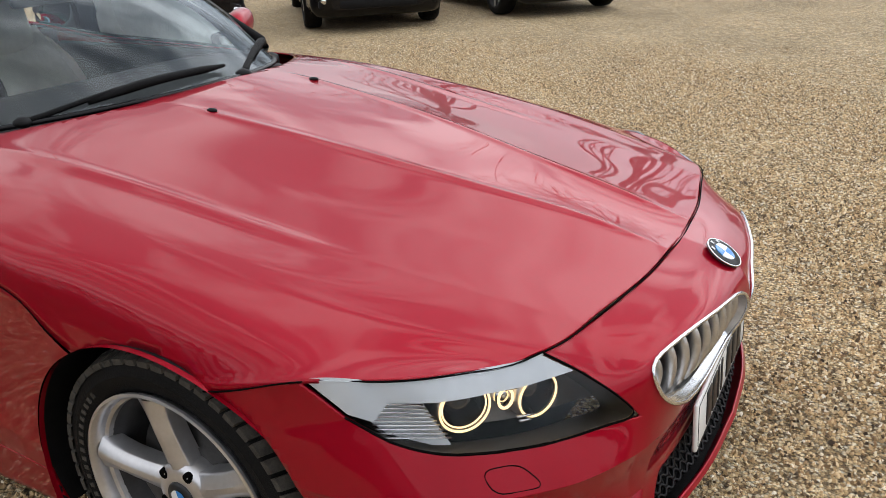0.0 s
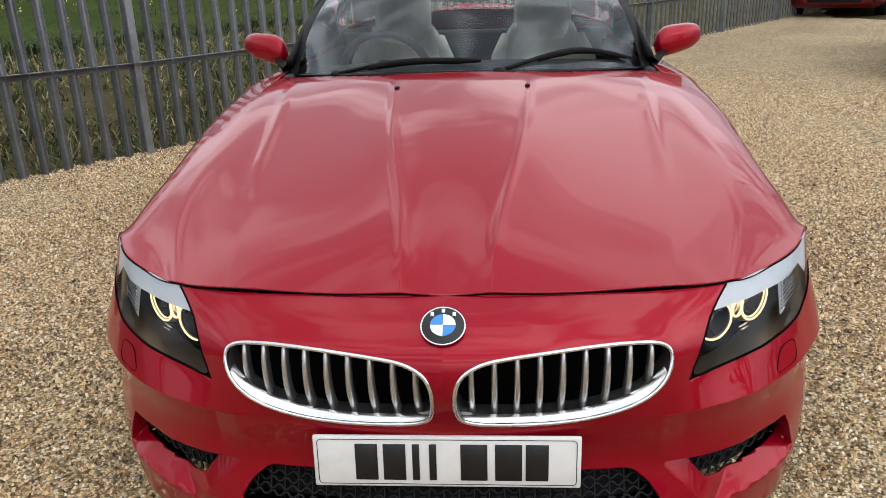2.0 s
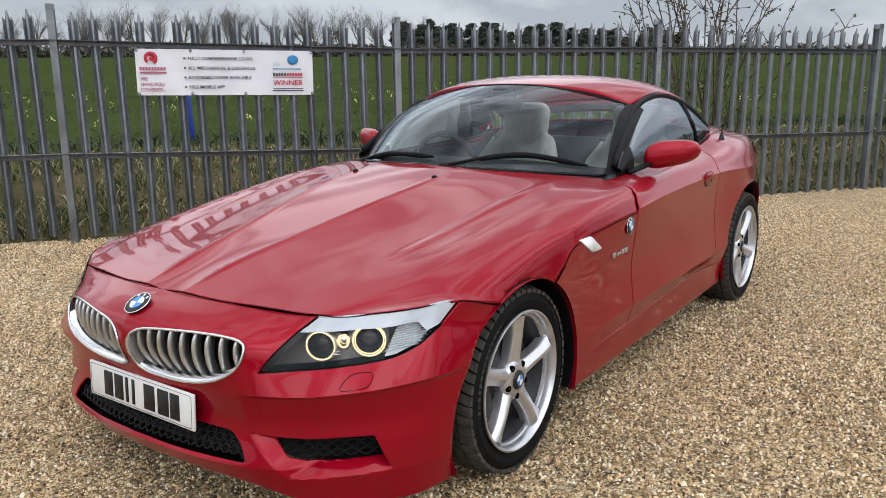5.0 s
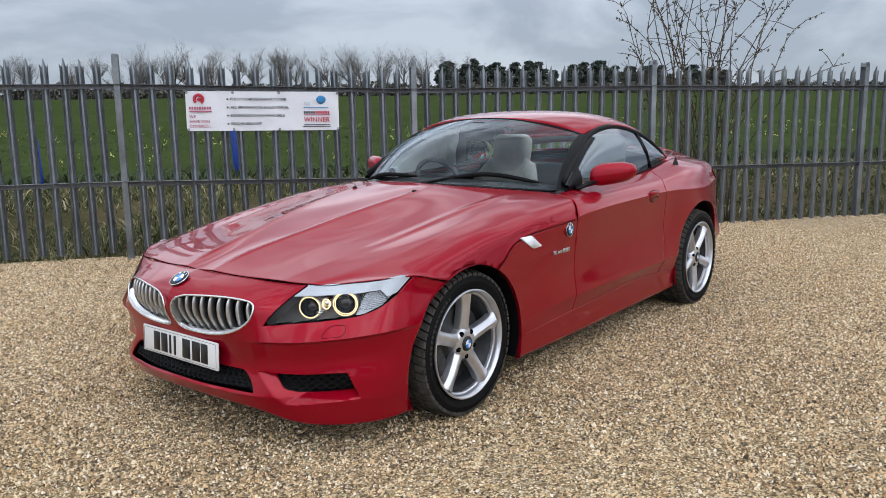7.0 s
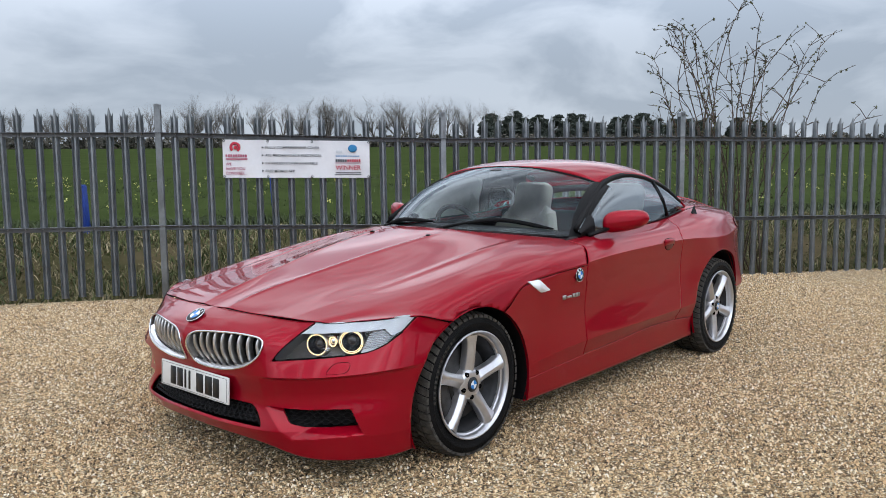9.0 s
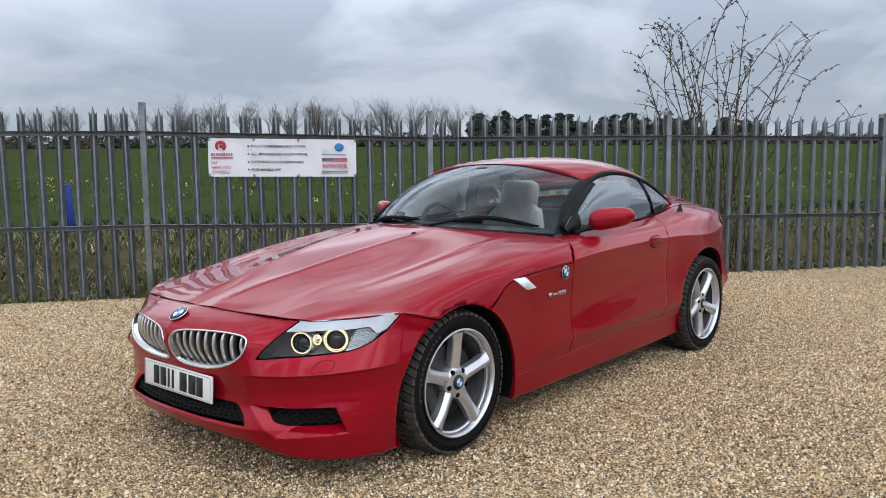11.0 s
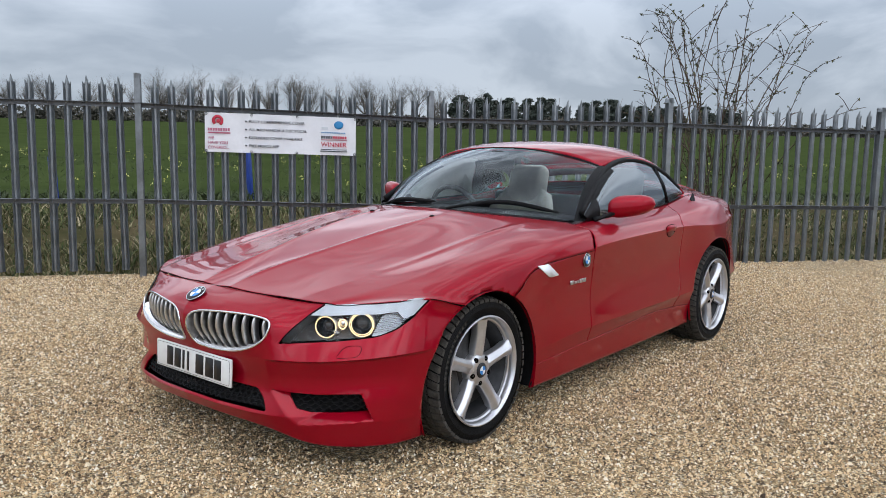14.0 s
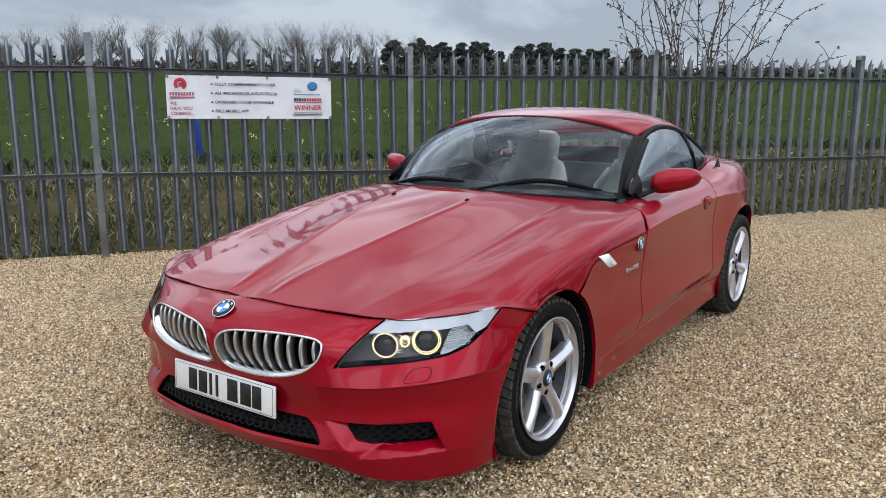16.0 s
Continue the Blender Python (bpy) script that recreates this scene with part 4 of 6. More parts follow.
    for q in mu:
        e = max(0.0, 1 - abs(q) ** 3.4) ** 0.5
        row = []
        for t in mv:
            ct, st = math.cos(t), math.sin(t)
            ct, st = math.copysign(abs(ct) ** 0.75, ct), math.copysign(abs(st) ** 0.75, st)
            row.append((cx - 0.055 * (q + 0.2) + 0.064 * e * ct * (1.0 if ct > 0 else 0.42), cy + 0.108 * q, cz + 0.016 * q + 0.062 * e * st * (1 - 0.16 * q) * (1.0 if st > 0 else 0.86)))
        hous.append(row)
    mir = part("door_mirror", side(grid(np.array(hous), False), s), RED, car, "red door mirror on a black stalk")
    part("stalk", side(tube([(-1.13, 0.735, 0.878), (-1.18, 0.76, 0.892), (-1.255, 0.80, 0.915)], [0.020, 0.018, 0.018], 10, False, 0.6), s), BLACK, mir)
    part("glass", side(moved(ball(0.004, 0.080, 0.038, (0, 0, 0)), Matrix.Translation((cx - 0.036, cy, cz)) @ Matrix.Rotation(radians(27.6), 4, "Z")), s), MIRROR, mir)
    sl = gp[:6, :-2].copy()
    sl[..., 1] += 0.005
    part("sail", outward(side(grid(sl, False), s)), BLACK, mir)

# bonnet gap across the nose, washer jets
part("panel_gap", tube([on_hood(y) + np.array([0.0030, 0, -0.0010]) for y in np.linspace(-0.565, 0.565, 60)], 0.0016, 6), SEAL, car)
for s in (1, -1):
    part("washer_jet", ball(0.016, 0.009, 0.006, (-0.440, 0.208 * s, 0.902)), BLACK, car)

# windscreen
wy = np.linspace(-1, 1, 41)
base = np.stack([-0.62 - 0.42 * np.abs(wy) ** 2.2, 0.672 * wy, 0.925 - 0.050 * np.abs(wy) ** 2], 1)
top = np.stack([-1.365 - 0.075 * np.abs(wy) ** 2.4, 0.588 * wy, 1.248 - 0.090 * np.abs(wy) ** 2.2], 1)
wv = np.linspace(0, 1, 22)
scr = base[None] * (1 - wv)[:, None, None] + top[None] * wv[:, None, None]
scr += np.array([0.030, 0, 0.035]) * np.sin(math.pi * wv)[:, None, None]
ws = part("windscreen", outward(grid(scr, True)), SCREEN_GLASS, car, "raked windscreen with black edge band")
ws.visible_shadow = False
part("band", join(*[tube(p, 0.014, 6, False, 0.5) for p in (base + np.array([0.0, 0, -0.004]), top + np.array([0, 0, -0.004]))]), GLOSS_BLACK, ws)
for s in (1, -1):
    e = scr[:, -1] * np.array([1, s, 1])
    pil = np.stack([e, e + np.array([-0.015, 0.034 * s, -0.006]), e + np.array([-0.060, 0.056 * s, -0.024]), e + np.array([-0.12, 0.046 * s, -0.045])], 1)
    part("a_pillar", grid(pil, s > 0), BLACK, car, "black windscreen pillar")
part("cowl_panel", grid(np.stack([base + np.array([0.10, 0, -0.035]), base + np.array([-0.03, 0, -0.022])], 1)), BLACK, car)


# wipers
def wiper(pivot, mid, tip):
    pts = hermite((0, 0.45, 1), np.array([pivot, mid, tip]), np.linspace(0, 1, 14))
    arm = part("wiper", tube(pts[:9], np.linspace(0.013, 0.008, 9), 8, False, 0.6), RUBBER, car, "black windscreen wiper")
    part("blade", tube(pts[3:] + np.array([0.006, 0, -0.006]), np.interp(np.linspace(0, 1, 11), (0, 0.2, 0.8, 1), (0.007, 0.012, 0.011, 0.005)), 8, False, 1.0), RUBBER, arm)
    part("pivot_cap", ball(0.024, 0.024, 0.014, pivot), BLACK, arm)


def on_screen(y, h, lift=0.018):
    i = np.interp(y / 0.67, wy, np.arange(41))
    a = scr[int(h * 21)]
    p = np.array([np.interp(i, np.arange(41), a[:, k]) for k in range(3)])
    return p + np.array([lift * 0.4, 0, lift])


wiper(on_screen(0.12, 0.0, 0.0), on_screen(0.38, 0.10, 0.024), on_screen(0.62, 0.06, 0.022))
wiper(on_screen(-0.47, 0.0, 0.0), on_screen(-0.22, 0.09), on_screen(0.06, 0.07))

# hardtop
R_X = (-1.36, -1.50, -1.80, -2.10, -2.35, -2.58)
R_Z = spline(R_X, (1.248, 1.272, 1.291, 1.268, 1.205, 1.085))
RE_X = (-1.44, -1.60, -1.82, -2.05, -2.30, -2.46)
RE_Y = spline(RE_X, (0.604, 0.622, 0.631, 0.636, 0.650, 0.672))
RE_Z = spline(RE_X, (1.150, 1.186, 1.197, 1.160, 1.070, 0.972))
ru, rv = np.linspace(0, 1, 50), np.linspace(-1, 1, 45)
roof = np.empty((50, 45, 3))
for i, u in enumerate(ru):
    xc, xe = -1.36 - 1.22 * u, -1.44 - 1.02 * u
    for j, v in enumerate(rv):
        q = abs(v)
        roof[i, j] = (xc + (xe - xc) * q ** 2.4, np.sign(v) * float(RE_Y(xe)) * q, float(R_Z(xc)) + (float(RE_Z(xe)) - float(R_Z(xc))) * (0.55 * q ** 2.2 + 0.45 * q ** 6))
ROOF = outward(grid(roof, False))
REAR_WIN = rounded([(-2.13, -0.47), (-2.13, 0.47), (-2.50, 0.56), (-2.50, -0.56)], 3)
hard = clip(ROOF, lambda v: -poly_sd(v[:, :2], REAR_WIN))
shell("hardtop", hard, RED, car, "red folding metal hardtop", 0.02, 40)
part("headliner", offset(hard, -0.024), TRIM, car, "dark grey headliner")
rw = part("rear_window", offset(clip(ROOF, lambda v: poly_sd(v[:, :2], REAR_WIN)), -0.004), SCREEN_GLASS, car)
rw.visible_shadow = False

# boot and tail
dx = np.linspace(0, 1, 24)
deck = []
for u in dx:
    x = -2.38 - 0.96 * u
    ye, ze = float(S_Y0(x)), float(S_Z0(x))
    xc = -2.50 - 0.88 * u
    zc = 1.02 - 0.03 * u + 0.012 * max(0, u - 0.85) / 0.15
    deck.append([(x + (xc - x) * (1 - v * v), ye * v, ze + (zc - ze) * (1 - abs(v) ** 2.6)) for v in np.linspace(-1, 1, 31)])
shell("boot_lid", outward(grid(np.array(deck), False)), RED, car, "red boot lid", 0.01)
end = flank(np.array([-3.339]), np.linspace(0, 1, 24))[0]
tail = []
for v in np.linspace(-1, 1, 31):
    p = end.copy()
    p[:, 1] *= v
    p[:, 0] -= 0.055 * (1 - v * v)
    p[:, 2] += (0.085 * (1 - abs(v) ** 2.6)) * np.linspace(1, 0, 24) ** 2
    tail.append(p)
rear = shell("rear_bumper", outward(grid(np.array(tail), True)), RED, car, "red tail panel", 0.01)
for s in (1, -1):
    lt = clip(FLANK, lambda v: poly_sd(v[:, [0, 2]], rounded([(-3.02, 0.86), (-3.34, 0.87), (-3.345, 0.78), (-3.20, 0.76), (-3.08, 0.80)], 2)))
    part("tail_light", offset(side(lt, s), 0.006), TAIL, car, "red tail light")
    part("exhaust", moved(lathe([(0.040, 0), (0.040, 0.12), (0.034, 0.12), (0.034, 0.0)], 20), Matrix.Translation((-3.26, 0.50 * s, 0.27)) @ Matrix.Rotation(radians(90), 4, "Z")), CHROME, car)
part("aerial_fin", join(([(-2.38, 0.752, 0.918), (-2.44, 0.758, 0.926), (-2.43, 0.742, 0.985), (-2.38, 0.736, 0.918), (-2.44, 0.742, 0.926)], [(0, 1, 2), (3, 2, 4), (0, 2, 3), (1, 4, 2)])), GLOSS_BLACK, car, "small black fin", smooth=False)

# floor pan and inner structure, as near-black boxes added to block light
part("floor_pan", join(box(2.9, 1.10, 0.10, 0.02, (-1.35, 0, 0.22)), box(1.00, 0.96, 0.30, 0.02, (0.0, 0, 0.38)), box(0.9, 1.1, 0.45, 0.03, (-2.85, 0, 0.48)), box(1.7, 1.60, 0.12, 0.03, (-1.28, 0, 0.22))), SEAL, car)
cab = part("cabin", join(box(0.06, 1.40, 0.62, 0.02, (-2.26, 0, 0.62)), box(1.25, 0.05, 0.55, 0.02, (-1.62, 0.70, 0.60)), box(1.25, 0.05, 0.55, 0.02, (-1.62, -0.70, 0.60)), box(0.9, 0.22, 0.20, 0.03, (-1.75, 0, 0.42))), TRIM, car)
db = np.array([[(-0.98 - 0.26 * u - 0.1 * abs(v) ** 2, 0.66 * v, 0.865 + 0.035 * math.sin(2.6 * u) - 0.03 * abs(v) ** 3 - 0.22 * max(0, u - 0.75) / 0.25) for v in np.linspace(-1, 1, 25)] for u in np.linspace(-1.0, 1, 20)])
part("dashboard", grid(db), TRIM, cab, "dark dashboard")
an = np.linspace(0, 2 * math.pi, 40, endpoint=False)
wheel_at = Matrix.Translation((-1.36, -0.36, 0.83)) @ Matrix.Rotation(radians(24), 4, "Y")
sw = part("steering_wheel", moved(tube(np.stack([0 * an, 0.185 * np.cos(an), 0.185 * np.sin(an)], 1), 0.016, 8, True, 1, (1, 0, 0)), wheel_at), TRIM, car, "dark leather steering wheel")
part("hub", moved(join(ball(0.03, 0.07, 0.06), box(0.02, 0.34, 0.035, 0.005), box(0.02, 0.035, 0.17, 0.005, (0, 0, -0.09))), wheel_at), TRIM, sw)
for y in (-0.36, 0.36):
    seat = part("seat", box(0.52, 0.50, 0.16, 0.06, (-1.66, y, 0.42), 4), LEATHER, car, "cream leather sports seat")
    bk = [[(-1.93 - 0.30 * u - 0.035 * math.cos(2.6 * v), y + (0.235 - 0.055 * u ** 2) * v, 0.46 + 0.46 * u) for v in np.linspace(-1, 1, 17)] for u in np.linspace(0, 1, 14)]
    b = part("backrest", grid(np.array(bk), False), LEATHER, seat)
    sm = b.modifiers.new("padding", "SOLIDIFY")
    sm.thickness, sm.offset = 0.10, 1
    for w in (1, -1):
        part("bolster", tube([(-1.90, y + 0.225 * w, 0.48), (-1.98, y + 0.225 * w, 0.62), (-2.08, y + 0.215 * w, 0.80), (-2.14, y + 0.18 * w, 0.90)], (0.05, 0.06, 0.052, 0.035), 10), LEATHER, seat)
    part("headrest", moved(box(0.13, 0.29, 0.27, 0.055, (0, 0, 0), 4), pose(-2.17, y, 0.995, 0, -12, 0)), LEATHER, seat)
part("interior_mirror", box(0.03, 0.22, 0.065, 0.015, (-1.30, 0.0, 1.150), 3), TRIM, car)
part("mirror_foot", box(0.08, 0.10, 0.06, 0.02, (-1.30, 0.0, 1.20), 3), TRIM, car)


# wheels
def make_wheel(width):
    w = empty("wheel")
    h = width / 2
    tyre = [(0.228, -h + 0.012), (0.240, -h + 0.002), (0.270, -h - 0.006), (0.292, -h + 0.002), (0.302, -h + 0.018), (0.3075, -h + 0.045), (0.3090, 0), (0.3075, h - 0.045), (0.302, h - 0.018), (0.292, h - 0.002), (0.270, h + 0.006), (0.240, h - 0.002), (0.228, h - 0.012)]
    part("tyre", lathe(tyre, 72), RUBBER, w, "black winter tyre with block tread", sharp=30)
    geo = []
    n = 54
    for k in range(n):
        a = 2 * math.pi * k / n
        for j, (y0, y1, ph, r0, r1) in enumerate(((-h - 0.002, -h + 0.040, 0.0, 0.3045, 0.3165), (-h + 0.048, -0.036, 0.5, 0.3168, 0.3185), (-0.026, 0.026, 0.0, 0.3188, 0.3188), (0.036, h - 0.048, 0.5, 0.3185, 0.3168), (h - 0.040, h + 0.002, 0.0, 0.3165, 0.3045))):
            c = a + ph * 2 * math.pi / n
            da = 0.76 * math.pi / n
            vs = []
            for r_in in (0.012, 0.0):
                for yk, rk in ((y0, r0), (y1, r1)):
                    for sg in (-1, 1):
                        sk = sg * da + (0.022 if yk == y1 else -0.022) * (1 if j < 2 else -1 if j > 2 else 0)
                        rr = rk - r_in
                        vs.append((rr * math.cos(c + sk), yk, rr * math.sin(c + sk)))
            geo.append((vs, [(4, 5, 7, 6), (0, 1, 5, 4), (2, 6, 7, 3), (0, 4, 6, 2), (1, 3, 7, 5)]))
    for k in range(14):
        geo.append(moved(box(0.010, 0.002, 0.017, 0, (0, h + 0.0040, 0.262), 1), Matrix.Rotation(0.55 + 0.085 * k, 4, "Y")))
    part("tread", join(*geo), TREAD, w, "dusty blocks of winter tread", sharp=30, kind="stuff")
    part("rim", lathe([(0.222, h - 0.018), (0.228, h - 0.004), (0.236, h + 0.002), (0.2365, h + 0.008), (0.231, h + 0.010), (0.225, h + 0.005), (0.2215, h - 0.008), (0.2205, h - 0.020), (0.214, h - 0.024), (0.212, h - 0.034)], 72), ALLOY, w, "silver five-spoke alloy rim", sharp=40)
    part("barrel", lathe([(0.213, h - 0.032), (0.206, h - 0.050), (0.198, h - 0.055), (0.190, -h + 0.03), (0.10, -h + 0.028)], 48), ALLOY_SHADE, w)
    part("brake_disc", lathe([(0.158, h - 0.092), (0.158, h - 0.070), (0.085, h - 0.070), (0.085, h - 0.060), (0, h - 0.060)], 48), STEEL, w, "grey steel brake disc")
    part("caliper", moved(box(0.07, 0.07, 0.16, 0.015, (0.135, h - 0.085, 0), 2), Matrix.Rotation(radians(20), 4, "Y")), STEEL, w)
    for k in range(5):
        m = Matrix.Rotation(2 * math.pi * k / 5 + radians(-2), 4, "Y")
        rr = np.linspace(0.030, 0.218, 14)
        half = np.interp(rr, (0.03, 0.06, 0.10, 0.16, 0.195, 0.218), (0.036, 0.032, 0.0285, 0.0275, 0.031, 0.040))
        face = np.interp(rr, (0.03, 0.07, 0.14, 0.19, 0.218), (h - 0.020, h - 0.014, h - 0.006, h - 0.003, h - 0.002))
        rings = []
        for r, q, y in zip(rr, half, face):
            rings.append([(-q * 0.9, y - 0.050, r), (-q, y - 0.016, r), (-q * 0.94, y - 0.012, r), (-q * 0.40, y + 0.001, r), (-q * 0.30, y + 0.002, r), (q * 0.10, y + 0.002, r), (q * 0.18, y - 0.001, r), (q * 0.88, y - 0.010, r), (q, y - 0.016, r), (q * 0.9, y - 0.050, r)])
        part("spoke", moved(grid(np.array(rings), False), m), ALLOY, w, sharp=50)
        # bolt hole drawn as a near-black disc that stands for its inner shade
        part("bolt_hole_disc", moved(lathe([(0, h - 0.0134), (0.0105, h - 0.0104), (0.0115, h - 0.02)], 12), m @ Matrix.Rotation(math.pi / 5, 4, "Y") @ Matrix.Translation((0, 0, 0.056))), SEAL, w)
    part("hub", lathe([(0, h - 0.010), (0.046, h - 0.011), (0.060, h - 0.014), (0.069, h - 0.022), (0.071, h - 0.06)], 40), ALLOY, w)
    part("hub_cap", lathe([(0, h - 0.004), (0.030, h - 0.005), (0.033, h - 0.009), (0.033, h - 0.02)], 32), INK, w, "hub cap with blue and white quarters")
    for k in range(4):
        a = np.linspace(k * math.pi / 2, (k + 1) * math.pi / 2, 8)
        v = np.concatenate([[(0, h - 0.0025, 0)], np.stack([0.019 * np.cos(a), 0 * a + h - 0.0028, 0.019 * np.sin(a)], 1)])
        part("cap_quarter", (v, [(0, i + 2, i + 1) for i in range(7)]), BLUE if k % 2 else WHITE, w, smooth=False)
    return w


w0 = make_wheel(0.228)
w0.parent = car
tagged(w0, "silver five-spoke alloy wheel with winter tyre")
w0.matrix_basis = pose(-0.04, 0.728, 0.314)
for m in (pose(-2.535, 0.764, 0.314, 0, 37, 0), pose(-0.04, -0.728, 0.314, 0, 12, 180), pose(-2.535, -0.764, 0.314, 0, 55, 180)):
    copy_thing(w0, m)


# ground -----------------------------------------------------------------
GALV = material("galvanised_steel", (0.245, 0.262, 0.275), 0.36, 0.8, vary=0.30, scale=5, bump=0.12, bump_scale=80, rough_vary=0.12, per_piece=0.12)


# same steel as the pales; under-flange shade is put into this darker colour
RAIL = material("shaded_rail", (0.12, 0.128, 0.14), 0.45, 0.6, vary=0.30, scale=5, bump=0.12, bump_scale=80, rough_vary=0.12, per_piece=0.1)


def gravel_material():
    m = bpy.data.materials.new("golden_gravel")
    m.use_nodes = True
    n, l = m.node_tree.nodes, m.node_tree.links
    b = n["Principled BSDF"]
    b.inputs["Roughness"].default_value = 0.85
    tc = n.new("ShaderNodeTexCoord")
    src, hs = [], []
    for sc in (105.0, 190.0):
        v = n.new("ShaderNodeTexVoronoi")
        v.inputs["Scale"].default_value = sc
        l.new(tc.outputs["Object"], v.inputs["Vector"])
        src.append(v)
    ramp = n.new("ShaderNodeValToRGB")
    e = ramp.color_ramp.elements
    e[0].position, e[0].color = 0.0, (0.146, 0.086, 0.039, 1)
    e[1].position, e[1].color = 1.0, (0.909, 0.804, 0.613, 1)
    for p, c in ((0.3, (0.450, 0.305, 0.145, 1)), (0.6, (0.745, 0.530, 0.272, 1)), (0.85, (0.860, 0.705, 0.450, 1))):
        k = e.new(p)
        k.color = c
    sep = n.new("ShaderNodeSeparateColor")
    l.new(src[0].outputs["Color"], sep.inputs[0])
    l.new(sep.outputs[0], ramp.inputs[0])
    big = n.new("ShaderNodeTexNoise")
    big.inputs["Scale"].default_value, big.inputs["Detail"].default_value = 0.8, 6
    l.new(tc.outputs["Object"], big.inputs["Vector"])
    mr = n.new("ShaderNodeMapRange")
    mr.inputs["From Min"].default_value, mr.inputs["From Max"].default_value, mr.inputs["To Min"].default_value, mr.inputs["To Max"].default_value = 0.3, 0.7, 0.84, 1.14
    l.new(big.outputs["Fac"], mr.inputs["Value"])
    clod = n.new("ShaderNodeTexNoise")
    clod.inputs["Scale"].default_value, clod.inputs["Detail"].default_value, clod.inputs["Roughness"].default_value = 16.0, 5, 0.75
    l.new(tc.outputs["Object"], clod.inputs["Vector"])
    cr = n.new("ShaderNodeMapRange")
    cr.inputs["From Min"].default_value, cr.inputs["From Max"].default_value, cr.inputs["To Min"].default_value, cr.inputs["To Max"].default_value = 0.34, 0.66, 0.60, 1.40
    l.new(clod.outputs["Fac"], cr.inputs["Value"])
    both_scales = n.new("ShaderNodeMath")
    both_scales.operation = "MULTIPLY"
    l.new(mr.outputs["Result"], both_scales.inputs[0])
    l.new(cr.outputs["Result"], both_scales.inputs[1])
    hsv = n.new("ShaderNodeHueSaturation")
    l.new(both_scales.outputs[0], hsv.inputs["Value"])
    l.new(ramp.outputs["Color"], hsv.inputs["Color"])
    # joints between the stones
    gap = n.new("ShaderNodeMapRange")
    gap.inputs["From Min"].default_value, gap.inputs["From Max"].default_value, gap.inputs["To Min"].default_value, gap.inputs["To Max"].default_value = 0.42, 0.78, 1.0, 0.22
    l.new(src[0].outputs["Distance"], gap.inputs["Value"])
    mul = n.new("ShaderNodeMix")
    mul.data_type, mul.blend_type = "RGBA", "MULTIPLY"
    mul.inputs[0].default_value = 0.8
    l.new(hsv.outputs["Color"], mul.inputs[6])
    l.new(gap.outputs["Result"], mul.inputs[7])
    l.new(mul.outputs[2], b.inputs["Base Color"])
    mix = n.new("ShaderNodeMath")
    mix.operation = "ADD"
    l.new(src[0].outputs["Distance"], mix.inputs[0])
    l.new(src[1].outputs["Distance"], mix.inputs[1])
    bp = n.new("ShaderNodeBump")
    bp.inputs["Strength"].default_value, bp.inputs["Distance"].default_value = 0.9, 0.012
    bp.invert = True
    l.new(mix.outputs[0], bp.inputs["Height"])
    l.new(bp.outputs["Normal"], b.inputs["Normal"])
    return m


GRAVEL = gravel_material()


def stone_material():
    m = material("loose_stone", (0.42, 0.30, 0.17), 0.8, vary=0.2, scale=60)
    n, l = m.node_tree.nodes, m.node_tree.links
    b = n["Principled BSDF"]
    g = n.new("ShaderNodeNewGeometry")
    ramp = n.new("ShaderNodeValToRGB")
    e = ramp.color_ramp.elements
    e[0].position, e[0].color = 0.0, (0.045, 0.030, 0.019, 1)
    e[1].position, e[1].color = 1.0, (0.93, 0.86, 0.73, 1)
    for p, c in ((0.32, (0.39, 0.252, 0.128, 1)), (0.64, (0.72, 0.510, 0.275, 1)), (0.88, (0.86, 0.715, 0.475, 1))):
        k = e.new(p)
        k.color = c
    l.new(g.outputs["Random Per Island"], ramp.inputs[0])
    l.new(ramp.outputs["Color"], b.inputs["Base Color"])
    return m


STONE = stone_material()
FIELD = material("crop_field", (0.043, 0.058, 0.020), 0.9, specular=0.0, vary=0.35, scale=0.5, bump=1.0, bump_scale=9, second=(0.034, 0.048, 0.016), detail=8)
VERGE = material("rough_verge", (0.10, 0.078, 0.045), 0.95, specular=0.0, scale=1.3, bump=1.0, bump_scale=14, second=(0.045, 0.045, 0.020), detail=8)

# fence line: from the bend at post B one way to A, the other way past C, D, E
F_DIR, F_NRM = np.array([-0.803, 0.596]), np.array([-0.596, -0.803])
BAY = 2.70


def beyond(x, y):
    """Distance behind the fence line."""
    return (x + 1.30) * F_NRM[0] + (y + 4.02) * F_NRM[1]


def ground_z(x, y):
    d = beyond(x, y)
    r = np.hypot(x, y)
    field = -0.05 + 0.030 * np.maximum(d - 2.0, 0) - 0.08 * np.clip(d / 1.5, 0, 1) * np.clip((5 - d) / 3, 0, 1) + 0.30 * np.clip((d - 0.4) / 1.8, 0, 1) * np.clip((7.2 - d) / 3, 0, 1)
    yard = -0.03 + 0.018 * np.maximum(r - 14, 0)
    t = np.clip((d + 1.0) / 2.0, 0, 1)
    return yard * (1 - t) + field * t


def sheet(xs, ys):
    X, Y = np.meshgrid(xs, ys, indexing="ij")
    return grid(np.stack([X, Y, ground_z(X, Y)], -1))


ax = np.concatenate([-np.geomspace(900, 22, 26), np.linspace(-20, 16, 73), np.geomspace(18, 900, 26)])
part("ground", sheet(ax, ax), VERGE, None, "rough grass and bare earth", kind="structure")
